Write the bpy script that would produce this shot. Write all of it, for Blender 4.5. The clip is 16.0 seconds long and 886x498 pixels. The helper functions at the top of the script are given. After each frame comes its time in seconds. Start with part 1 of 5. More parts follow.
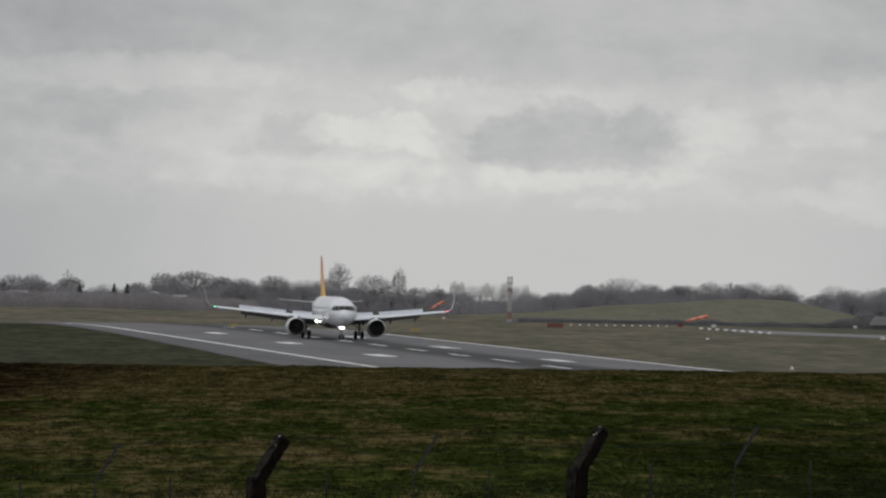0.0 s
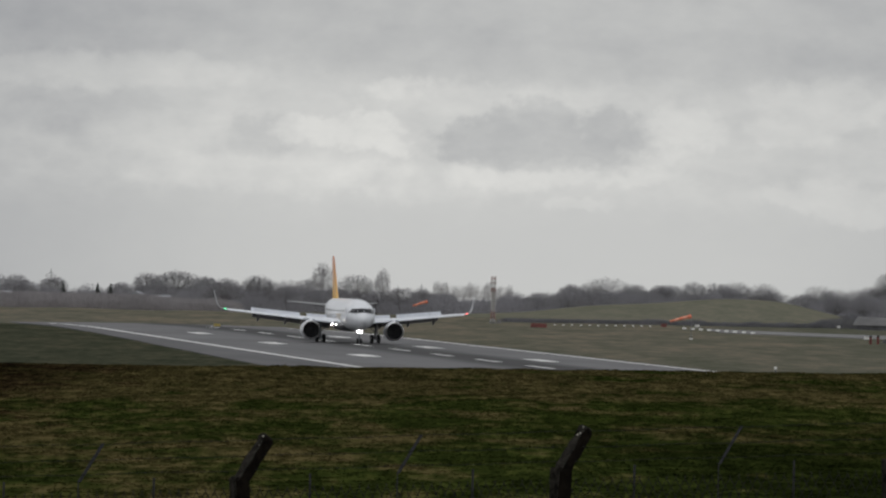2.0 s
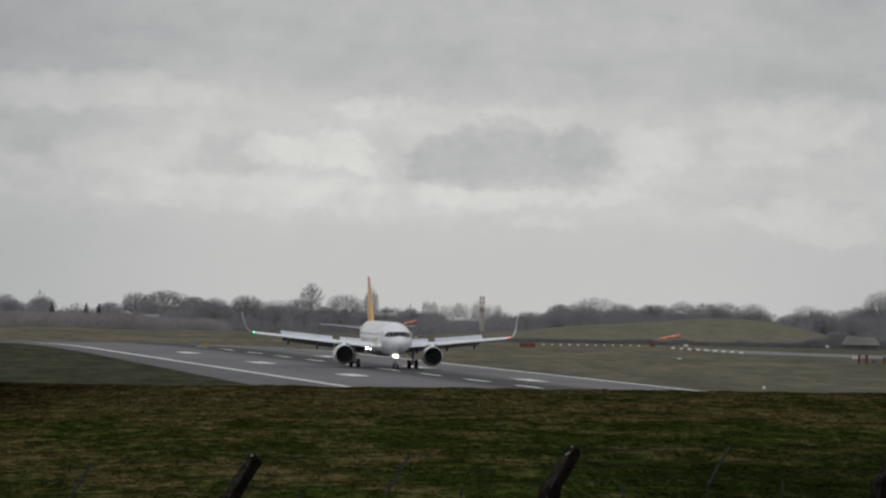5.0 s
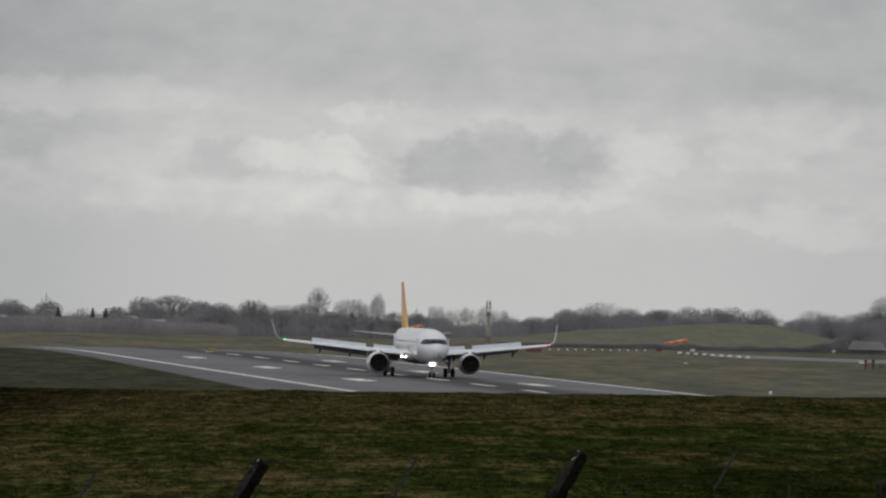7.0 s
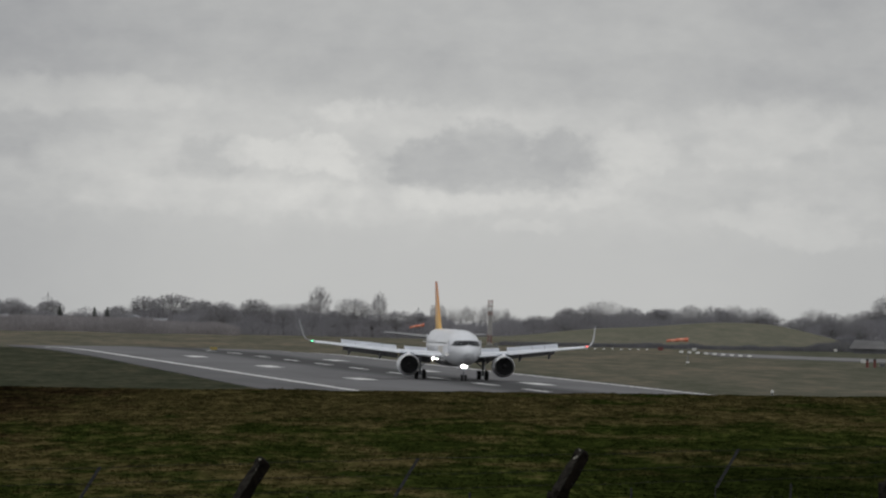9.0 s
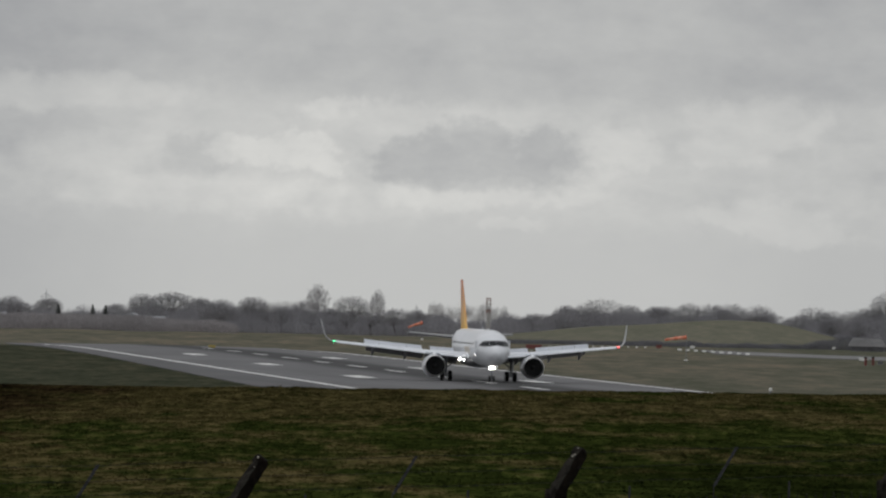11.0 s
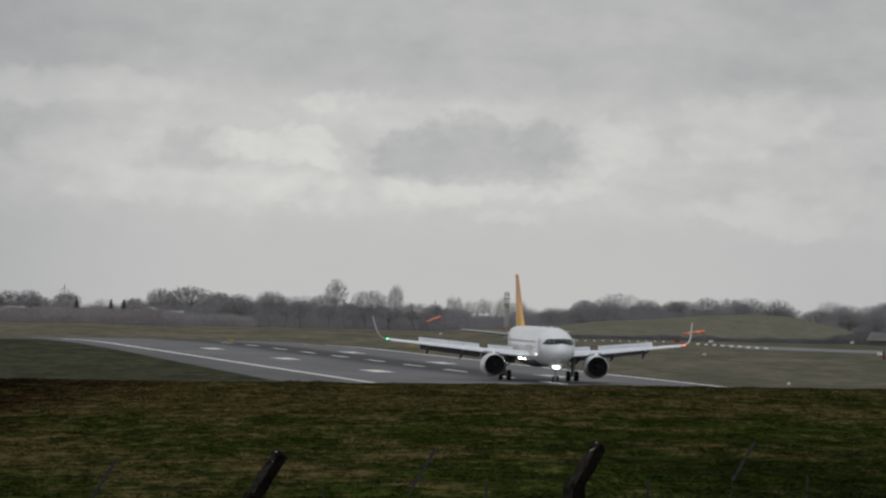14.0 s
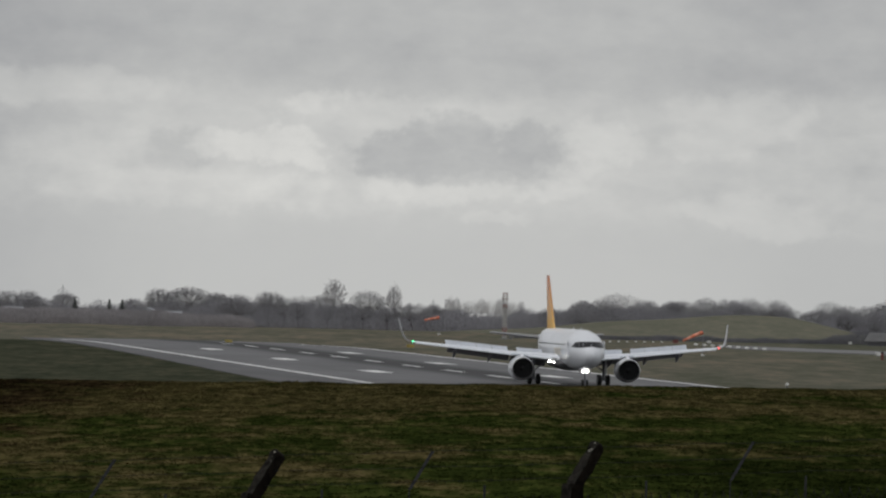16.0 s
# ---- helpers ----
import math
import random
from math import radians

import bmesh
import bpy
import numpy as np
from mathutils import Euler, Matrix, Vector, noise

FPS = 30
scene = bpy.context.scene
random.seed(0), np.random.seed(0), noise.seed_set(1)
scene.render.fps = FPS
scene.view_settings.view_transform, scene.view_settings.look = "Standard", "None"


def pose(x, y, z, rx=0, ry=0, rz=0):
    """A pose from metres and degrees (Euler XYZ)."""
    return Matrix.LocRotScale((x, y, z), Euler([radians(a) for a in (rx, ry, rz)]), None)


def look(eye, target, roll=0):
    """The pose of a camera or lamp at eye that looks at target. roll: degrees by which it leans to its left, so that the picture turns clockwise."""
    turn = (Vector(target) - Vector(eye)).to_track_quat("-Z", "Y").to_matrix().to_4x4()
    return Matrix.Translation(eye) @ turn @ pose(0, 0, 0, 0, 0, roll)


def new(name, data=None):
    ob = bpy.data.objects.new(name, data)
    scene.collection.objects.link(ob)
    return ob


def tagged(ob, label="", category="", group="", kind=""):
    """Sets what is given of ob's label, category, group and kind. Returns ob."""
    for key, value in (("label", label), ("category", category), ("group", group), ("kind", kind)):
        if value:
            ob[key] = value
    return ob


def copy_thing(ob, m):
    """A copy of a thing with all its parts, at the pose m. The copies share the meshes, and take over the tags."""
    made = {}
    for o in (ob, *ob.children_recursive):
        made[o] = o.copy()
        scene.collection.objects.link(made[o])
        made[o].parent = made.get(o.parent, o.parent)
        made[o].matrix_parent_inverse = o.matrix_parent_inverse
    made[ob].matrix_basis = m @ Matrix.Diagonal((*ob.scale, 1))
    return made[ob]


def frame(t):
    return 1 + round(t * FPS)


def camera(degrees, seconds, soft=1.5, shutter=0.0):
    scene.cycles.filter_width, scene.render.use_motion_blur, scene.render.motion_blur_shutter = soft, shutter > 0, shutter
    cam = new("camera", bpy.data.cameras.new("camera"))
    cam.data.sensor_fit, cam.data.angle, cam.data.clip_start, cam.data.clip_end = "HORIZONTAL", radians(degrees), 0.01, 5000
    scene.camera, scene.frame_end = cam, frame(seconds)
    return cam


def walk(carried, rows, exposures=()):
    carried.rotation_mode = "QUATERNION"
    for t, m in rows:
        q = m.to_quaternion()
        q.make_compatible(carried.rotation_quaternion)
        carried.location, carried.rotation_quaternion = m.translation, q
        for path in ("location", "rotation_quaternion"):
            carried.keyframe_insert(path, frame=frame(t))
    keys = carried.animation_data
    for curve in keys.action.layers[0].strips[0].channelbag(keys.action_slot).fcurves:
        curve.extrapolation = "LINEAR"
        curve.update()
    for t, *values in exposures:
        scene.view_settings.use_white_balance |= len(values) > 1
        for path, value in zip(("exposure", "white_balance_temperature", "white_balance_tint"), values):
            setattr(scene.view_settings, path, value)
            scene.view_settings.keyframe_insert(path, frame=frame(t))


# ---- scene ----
# The camera stands still on a bank, 10.84 m over the runway, and pans; rows: seconds, yaw, pitch.
cam = camera(7.12, 16.0, soft=2.3)
PAN = [
    (0.0, 0.0000, 0.1319), (0.5, -0.0627, 0.1333), (1.0, -0.0864, 0.1106), (1.5, -0.1117, 0.1208),
    (2.0, -0.1323, 0.1349), (2.5, -0.1620, 0.1565), (3.0, -0.1894, 0.2255), (3.5, -0.2199, 0.2635),
    (4.0, -0.2407, 0.2697), (6.5, -0.1835, 0.3323), (7.0, -0.1719, 0.3320), (7.5, -0.1488, 0.3315),
    (8.0, -0.1764, 0.3378), (8.5, -0.1763, 0.3426), (9.0, -0.1583, 0.3238), (11.5, -0.1856, 0.2962),
    (12.0, -0.2094, 0.2724), (12.5, -0.1820, 0.2440), (13.0, -0.1195, 0.2426), (13.5, -0.0530, 0.2516),
    (14.0, -0.0252, 0.2580), (14.5, -0.0247, 0.2693), (15.0, -0.0285, 0.2603), (15.5, -0.0378, 0.2582),
    (16.0, -0.0388, 0.2617),
]
walk(cam, [(t, pose(0, 0, 10.84, 90 + p, -1.3, y)) for t, y, p in PAN],
     [(0, 0.03), (3, 0.07), (4, 0.04), (6.5, -0.01), (8.5, -0.05), (9, -0.06), (11.5, -0.03), (16, -0.03)])

# ---- world and sun ----
world = bpy.data.worlds.new("overcast_sky")
scene.world = world
world.use_nodes = True
wn, wl = world.node_tree.nodes, world.node_tree.links
wn.clear()
w_sky = wn.new("ShaderNodeTexSky")
w_sky.sky_type, w_sky.sun_disc = "NISHITA", False
w_sky.sun_elevation, w_sky.sun_rotation = radians(60), radians(-120)
w_bg = wn.new("ShaderNodeBackground")
w_bg.inputs["Strength"].default_value = 0.06
w_cloud = wn.new("ShaderNodeBackground")
w_noise = wn.new("ShaderNodeTexNoise")
w_noise.inputs["Scale"].default_value, w_noise.inputs["Detail"].default_value = 3.0, 6.0
w_ramp = wn.new("ShaderNodeValToRGB")
w_ramp.color_ramp.elements[0].position, w_ramp.color_ramp.elements[0].color = 0.3, (0.40, 0.41, 0.43, 1)
w_ramp.color_ramp.elements[1].position, w_ramp.color_ramp.elements[1].color = 0.7, (0.60, 0.60, 0.59, 1)
w_cloud.inputs["Strength"].default_value = 0.9
w_co, w_sep, w_map = wn.new("ShaderNodeTexCoord"), wn.new("ShaderNodeSeparateXYZ"), wn.new("ShaderNodeMapRange")
w_map.inputs["From Min"].default_value, w_map.inputs["From Max"].default_value = -1.0, 1.0
w_map.inputs["To Min"].default_value, w_map.inputs["To Max"].default_value = 1.30, 1.00
wl.new(w_co.outputs["Generated"], w_sep.inputs[0])
wl.new(w_co.outputs["Generated"], w_noise.inputs["Vector"])
wl.new(w_sep.outputs[1], w_map.inputs["Value"])
wl.new(w_map.outputs[0], w_cloud.inputs["Strength"])
w_mix = wn.new("ShaderNodeMixShader")
w_mix.inputs[0].default_value = 0.9
w_out = wn.new("ShaderNodeOutputWorld")
wl.new(w_sky.outputs[0], w_bg.inputs["Color"])
wl.new(w_noise.outputs["Fac"], w_ramp.inputs[0])
wl.new(w_ramp.outputs[0], w_cloud.inputs["Color"])
wl.new(w_bg.outputs[0], w_mix.inputs[1])
wl.new(w_cloud.outputs[0], w_mix.inputs[2])
wl.new(w_mix.outputs[0], w_out.inputs[0])

sun = new("sun", bpy.data.lights.new("sun", "SUN"))
sun.data.energy, sun.data.angle, sun.data.color = 0.45, radians(70), (1.0, 0.97, 0.92)
sun.matrix_world = look((-450, -250, 900), (0, 0, 0))


# ---- materials ----
def mat(name, color, rough=0.6, metal=0.0, vary=0.15, size=1.0, bump=0.0, color2=None, fine=8.0, spec=0.5):
    """A surface with mottling at two sizes (metres) and fine relief."""
    m = bpy.data.materials.new(name)
    m.use_nodes = True
    n, l = m.node_tree.nodes, m.node_tree.links
    b = n["Principled BSDF"]
    b.inputs["Roughness"].default_value, b.inputs["Metallic"].default_value = rough, metal
    b.inputs["Specular IOR Level"].default_value = spec
    co = n.new("ShaderNodeTexCoord")
    big, small = n.new("ShaderNodeTexNoise"), n.new("ShaderNodeTexNoise")
    big.inputs["Scale"].default_value, small.inputs["Scale"].default_value = 1 / size, fine / size
    big.inputs["Detail"].default_value, small.inputs["Detail"].default_value = 5, 4
    l.new(co.outputs["Object"], big.inputs["Vector"])
    l.new(co.outputs["Object"], small.inputs["Vector"])
    mean = n.new("ShaderNodeMath")
    mean.operation = "MULTIPLY_ADD"
    mean.inputs[1].default_value = 0.4
    half = n.new("ShaderNodeMath")
    half.operation = "MULTIPLY"
    half.inputs[1].default_value = 0.6
    l.new(big.outputs["Fac"], half.inputs[0])
    l.new(small.outputs["Fac"], mean.inputs[0])
    l.new(half.outputs[0], mean.inputs[2])
    ramp = n.new("ShaderNodeValToRGB")
    dark = [c * (1 - vary) for c in color]
    lite = color2 or [min(1, c * (1 + vary)) for c in color]
    ramp.color_ramp.elements[0].position, ramp.color_ramp.elements[0].color = 0.36, (*dark, 1)
    ramp.color_ramp.elements[1].position, ramp.color_ramp.elements[1].color = 0.64, (*lite, 1)
    l.new(mean.outputs[0], ramp.inputs[0])
    l.new(ramp.outputs[0], b.inputs["Base Color"])
    if bump:
        bp = n.new("ShaderNodeBump")
        bp.inputs["Strength"].default_value, bp.inputs["Distance"].default_value = bump, 0.05 * size
        l.new(small.outputs["Fac"], bp.inputs["Height"])
        l.new(bp.outputs[0], b.inputs["Normal"])
    return m


def twig_mat(name, color, vary=0.15, size=6.0, thin=0.5):
    """Fine bare twigs, which let part of the light through."""
    m = mat(name, color, 0.95, vary=vary, size=size, spec=0.0)
    n, l = m.node_tree.nodes, m.node_tree.links
    b, out = n["Principled BSDF"], n["Material Output"]
    tr, mx = n.new("ShaderNodeBsdfTranslucent"), n.new("ShaderNodeMixShader")
    mx.inputs[0].default_value = thin
    l.new(b.inputs["Base Color"].links[0].from_socket, tr.inputs["Color"])
    l.new(b.outputs[0], mx.inputs[1])
    l.new(tr.outputs[0], mx.inputs[2])
    l.new(mx.outputs[0], out.inputs["Surface"])
    return m


def glow(name, color, strength):
    m = bpy.data.materials.new(name)
    m.use_nodes = True
    b = m.node_tree.nodes["Principled BSDF"]
    b.inputs["Base Color"].default_value = (0.8, 0.8, 0.8, 1)
    b.inputs["Emission Color"].default_value, b.inputs["Emission Strength"].default_value = (*color, 1), strength
    return m


def grass_mat(name, stops, patch, stretch=(1, 1, 1), dry=(), mix=0.035, weights=(0.46, 0.32, 0.22)):
    """Rough winter grass: patches of several colours, broken by clumps and blades."""
    m = bpy.data.materials.new(name)
    m.use_nodes = True
    n, l = m.node_tree.nodes, m.node_tree.links
    b = n["Principled BSDF"]
    b.inputs["Roughness"].default_value, b.inputs["Specular IOR Level"].default_value = 0.95, 0.0
    geo = n.new("ShaderNodeNewGeometry")
    mp = n.new("ShaderNodeMapping")
    mp.inputs["Scale"].default_value = stretch
    l.new(geo.outputs["Position"], mp.inputs["Vector"])
    acc = None
    for scale, weight, detail in ((1 / patch, weights[0], 4), (4 / patch, weights[1], 4), (22 / patch, weights[2], 3)):
        no = n.new("ShaderNodeTexNoise")
        no.inputs["Scale"].default_value, no.inputs["Detail"].default_value = scale, detail
        l.new(mp.outputs[0], no.inputs["Vector"])
        ma = n.new("ShaderNodeMath")
        ma.operation = "MULTIPLY_ADD"
        ma.inputs[1].default_value, ma.inputs[2].default_value = weight, 0.0
        l.new(no.outputs["Fac"], ma.inputs[0])
        if acc:
            l.new(acc, ma.inputs[2])
        acc = ma.outputs[0]
    rnd = n.new("ShaderNodeMath")
    rnd.operation = "MULTIPLY_ADD"
    rnd.inputs[1].default_value = mix
    l.new(geo.outputs["Random Per Island"], rnd.inputs[0])
    for axis, v0, v1, more in dry:      # shifts along the ramp by position; below zero darker and less straw-coloured
        se, mr, ad = n.new("ShaderNodeSeparateXYZ"), n.new("ShaderNodeMapRange"), n.new("ShaderNodeMath")
        mr.interpolation_type = "SMOOTHSTEP"
        for key, q in (("From Min", v0), ("From Max", v1), ("To Min", 0.0), ("To Max", more)):
            mr.inputs[key].default_value = q
        l.new(geo.outputs["Position"], se.inputs[0])
        l.new(se.outputs[axis], mr.inputs["Value"])
        l.new(acc, ad.inputs[0])
        l.new(mr.outputs[0], ad.inputs[1])
        acc = ad.outputs[0]
    l.new(acc, rnd.inputs[2])
    ramp = n.new("ShaderNodeValToRGB")
    ramp.color_ramp.elements.remove(ramp.color_ramp.elements[1])
    for i, (p, c) in enumerate(stops):
        e = ramp.color_ramp.elements[0] if i == 0 else ramp.color_ramp.elements.new(p)
        e.position, e.color = p, (*c, 1)
    l.new(rnd.outputs[0], ramp.inputs[0])
    l.new(ramp.outputs[0], b.inputs["Base Color"])
    return m



def field_mat():
    """Winter pasture: lush and straw-coloured stretches, tussocks, mossy and rusty patches."""
    m = bpy.data.materials.new("field_grass")
    m.use_nodes = True
    n, l = m.node_tree.nodes, m.node_tree.links
    b = n["Principled BSDF"]
    b.inputs["Roughness"].default_value, b.inputs["Specular IOR Level"].default_value = 0.95, 0.0
    geo, sep = n.new("ShaderNodeNewGeometry"), n.new("ShaderNodeSeparateXYZ")
    l.new(geo.outputs["Position"], sep.inputs[0])

    def patches(wx, wy, detail, seed):
        mp, no = n.new("ShaderNodeMapping"), n.new("ShaderNodeTexNoise")
        mp.inputs["Scale"].default_value, mp.inputs["Location"].default_value = (1 / wx, 1 / wy, 1), (seed, seed * 3, 0)
        no.inputs["Scale"].default_value, no.inputs["Detail"].default_value, no.inputs["Roughness"].default_value = 1.0, detail, 0.6
        l.new(geo.outputs["Position"], mp.inputs["Vector"])
        l.new(mp.outputs[0], no.inputs["Vector"])
        return no.outputs["Fac"]

    def calc(op, *vals):
        k = n.new("ShaderNodeMath")
        k.operation = op
        for i, v in enumerate(vals):
            if isinstance(v, (int, float)):
                k.inputs[i].default_value = v
            else:
                l.new(v, k.inputs[i])
        return k.outputs[0]

    def ease(v, a, c, lo, hi):
        k = n.new("ShaderNodeMapRange")
        k.interpolation_type = "SMOOTHSTEP"
        for key, q in (("From Min", a), ("From Max", c), ("To Min", lo), ("To Max", hi)):
            k.inputs[key].default_value = q
        l.new(v, k.inputs["Value"])
        return k.outputs[0]

    def ramp(v, stops):
        k = n.new("ShaderNodeValToRGB")
        for i, (p, c) in enumerate(stops):
            e = k.color_ramp.elements[i] if i < 2 else k.color_ramp.elements.new(p)
            e.position, e.color = p, (*c, 1)
        l.new(v, k.inputs[0])
        return k.outputs[0]

    def blend(f, c0, c1):
        k = n.new("ShaderNodeMix")
        k.data_type = "RGBA"
        l.new(f, k.inputs[0])
        l.new(c0, k.inputs[6])
        l.new(c1, k.inputs[7])
        return k.outputs[2]

    x, y = sep.outputs[0], sep.outputs[1]
    big, mid, small, fine = patches(3.2, 15, 3, 1.0), patches(0.9, 6, 4, 5.0), patches(0.34, 3.4, 3, 9.0), patches(0.09, 1.0, 2, 4.0)
    # straw along the brow, lush ground before it, thin mixed sward nearer, drier to the west
    straw = calc("MULTIPLY_ADD", calc("SUBTRACT", big, 0.5), 3.0, 0.46)
    straw = calc("MULTIPLY_ADD", calc("SUBTRACT", mid, 0.5), 1.7, straw)
    straw = calc("MULTIPLY_ADD", calc("SUBTRACT", small, 0.5), 0.9, straw)
    straw = calc("ADD", straw, ease(y, 238, 268, -0.18, 0.46))
    straw = calc("ADD", straw, ease(y, 185, 215, 0.14, 0.0))
    straw = calc("ADD", straw, calc("MULTIPLY", ease(y, 160, 180, -0.35, 0.0), ease(x, -3.5, -1, 0.0, 1.0)))
    straw = calc("ADD", straw, ease(x, -9, 12, 0.16, -0.16))
    tone = calc("MULTIPLY_ADD", calc("SUBTRACT", small, 0.5), 1.15, 0.5)
    tone = calc("MULTIPLY_ADD", calc("SUBTRACT", fine, 0.5), 0.4, tone)
    tone = calc("MULTIPLY_ADD", calc("SUBTRACT", mid, 0.5), 0.95, tone)
    tone = calc("MULTIPLY_ADD", geo.outputs["Random Per Island"], 0.10, tone)
    tone = calc("MULTIPLY_ADD", calc("SUBTRACT", big, 0.5), 0.7, tone)
    # both sides darkened in the colour, fitted to the camera view's dim corners
    tone = calc("ADD", tone, calc("MULTIPLY", ease(x, 1.5, 9, 0.0, -0.30), ease(y, 160, 235, 1.0, 0.0)))
    tone = calc("ADD", tone, ease(x, -20, -12, -0.2, 0.0))
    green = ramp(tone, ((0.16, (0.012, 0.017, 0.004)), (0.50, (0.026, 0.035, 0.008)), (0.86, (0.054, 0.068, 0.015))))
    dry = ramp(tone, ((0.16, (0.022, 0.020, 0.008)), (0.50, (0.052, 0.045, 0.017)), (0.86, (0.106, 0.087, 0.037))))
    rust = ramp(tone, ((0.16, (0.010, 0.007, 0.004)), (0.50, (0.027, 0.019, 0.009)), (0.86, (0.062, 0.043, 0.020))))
    col = blend(ease(straw, 0.15, 0.95, 0.0, 1.0), green, dry)
    west = calc("ADD", calc("MULTIPLY_ADD", calc("SUBTRACT", patches(2.2, 12, 4, 7.0), 0.5), 2.6, -0.06), ease(x, -18, -5, 0.70, -0.25))
    col = blend(ease(west, 0.15, 0.8, 0.0, 1.0), col, rust)
    l.new(col, b.inputs["Base Color"])
    return m


FIELD = field_mat()
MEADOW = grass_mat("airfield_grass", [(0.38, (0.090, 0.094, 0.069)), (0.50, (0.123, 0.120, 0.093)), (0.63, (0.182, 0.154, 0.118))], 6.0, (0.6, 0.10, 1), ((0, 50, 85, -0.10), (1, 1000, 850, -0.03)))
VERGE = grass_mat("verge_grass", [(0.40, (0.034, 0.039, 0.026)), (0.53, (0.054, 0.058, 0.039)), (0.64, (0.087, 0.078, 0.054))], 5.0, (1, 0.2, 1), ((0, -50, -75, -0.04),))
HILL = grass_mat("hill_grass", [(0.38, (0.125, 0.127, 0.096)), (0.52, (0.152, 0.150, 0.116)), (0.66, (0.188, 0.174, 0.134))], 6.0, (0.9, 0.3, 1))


def asphalt_mat():
    """Old runway asphalt: streaks along it, patches, and a soft dark band of tyre rubber about the centreline."""
    m = bpy.data.materials.new("rubber_stained_asphalt")
    m.use_nodes = True
    n, l = m.node_tree.nodes, m.node_tree.links
    b = n["Principled BSDF"]
    b.inputs["Roughness"].default_value, b.inputs["Specular IOR Level"].default_value = 0.7, 0.05
    co = n.new("ShaderNodeTexCoord")
    a = radians(6.96)

    def dot(v, add):
        k = n.new("ShaderNodeVectorMath")
        k.operation = "DOT_PRODUCT"
        k.inputs[1].default_value = v
        l.new(co.outputs["Object"], k.inputs[0])
        s = n.new("ShaderNodeMath")
        s.operation = "ADD"
        s.inputs[1].default_value = add
        l.new(k.outputs["Value"], s.inputs[0])
        return s.outputs[0]

    off = dot((math.cos(a), math.sin(a), 0), 14.9 * math.cos(a) - 1000 * math.sin(a))
    u = dot((-math.sin(a), math.cos(a), 0), -14.9 * math.sin(a) - 1000 * math.cos(a))
    xy = n.new("ShaderNodeCombineXYZ")
    l.new(off, xy.inputs[0])
    l.new(u, xy.inputs[1])

    def grain(sx, sy, detail):
        mp, no = n.new("ShaderNodeMapping"), n.new("ShaderNodeTexNoise")
        mp.inputs["Scale"].default_value = (sx, sy, 1)
        no.inputs["Scale"].default_value, no.inputs["Detail"].default_value = 1.0, detail
        l.new(xy.outputs[0], mp.inputs["Vector"])
        l.new(mp.outputs[0], no.inputs["Vector"])
        return no.outputs["Fac"]

    def calc(op, p, q, r=None):
        k = n.new("ShaderNodeMath")
        k.operation = op
        for i, v in enumerate((p, q, r)):
            if v is None:
                continue
            if isinstance(v, float):
                k.inputs[i].default_value = v
            else:
                l.new(v, k.inputs[i])
        return k.outputs[0]

    streak, patch, speck = grain(0.9, 0.012, 4), grain(0.06, 0.02, 4), grain(0.8, 0.5, 3)
    wide = calc("ABSOLUTE", calc("MULTIPLY_ADD", calc("SUBTRACT", streak, 0.5), 3.0, calc("SUBTRACT", off, 1.8)), 0.0)
    band = n.new("ShaderNodeMapRange")
    band.interpolation_type = "SMOOTHSTEP"
    for name, q in (("From Min", 2.5), ("From Max", 8.0), ("To Min", 1.0), ("To Max", 0.0)):
        band.inputs[name].default_value = q
    l.new(wide, band.inputs["Value"])
    tone = calc("MULTIPLY_ADD", calc("SUBTRACT", patch, 0.5), 0.12, 0.155)
    tone = calc("MULTIPLY_ADD", calc("SUBTRACT", streak, 0.5), 0.07, tone)
    tone = calc("MULTIPLY_ADD", calc("SUBTRACT", speck, 0.5), 0.04, tone)
    dark = calc("MULTIPLY_ADD", band.outputs[0], -0.62, 1.0)
    tone = calc("MULTIPLY", tone, dark)
    worn = n.new("ShaderNodeMapRange")      # older, darker paving of the shoulder
    worn.interpolation_type = "SMOOTHSTEP"
    for name, q in (("From Min", -22.6), ("From Max", -21.6), ("To Min", 0.80), ("To Max", 1.0)):
        worn.inputs[name].default_value = q
    l.new(off, worn.inputs["Value"])
    tone = calc("MULTIPLY", tone, worn.outputs[0])
    rgb = n.new("ShaderNodeCombineColor")
    l.new(tone, rgb.inputs[0])
    l.new(tone, rgb.inputs[1])
    l.new(calc("MULTIPLY", tone, 1.03), rgb.inputs[2])
    l.new(rgb.outputs[0], b.inputs["Base Color"])
    return m


ASPHALT = asphalt_mat()
CONCRETE = mat("taxiway_concrete", (0.20, 0.20, 0.20), 0.8, spec=0.03, vary=0.2, size=12, bump=0.1)
PAINT_LINE = mat("worn_line_paint", (0.74, 0.74, 0.73), 0.8, spec=0.03, vary=0.25, size=2, fine=10)
WHITE = mat("aircraft_white_paint", (0.79, 0.81, 0.85), 0.22, vary=0.04, size=3)
GREY = mat("aircraft_grey_paint", (0.42, 0.43, 0.45), 0.35, vary=0.08, size=2)
TAIL_GREY = mat("tailplane_grey_paint", (0.27, 0.275, 0.285), 0.4, vary=0.1, size=2)
PANEL = mat("wing_panel_paint", (0.79, 0.82, 0.87), 0.4, vary=0.06, size=2)
BELLY = mat("belly_grey_paint", (0.10, 0.10, 0.11), 0.4, vary=0.3, size=1.5)
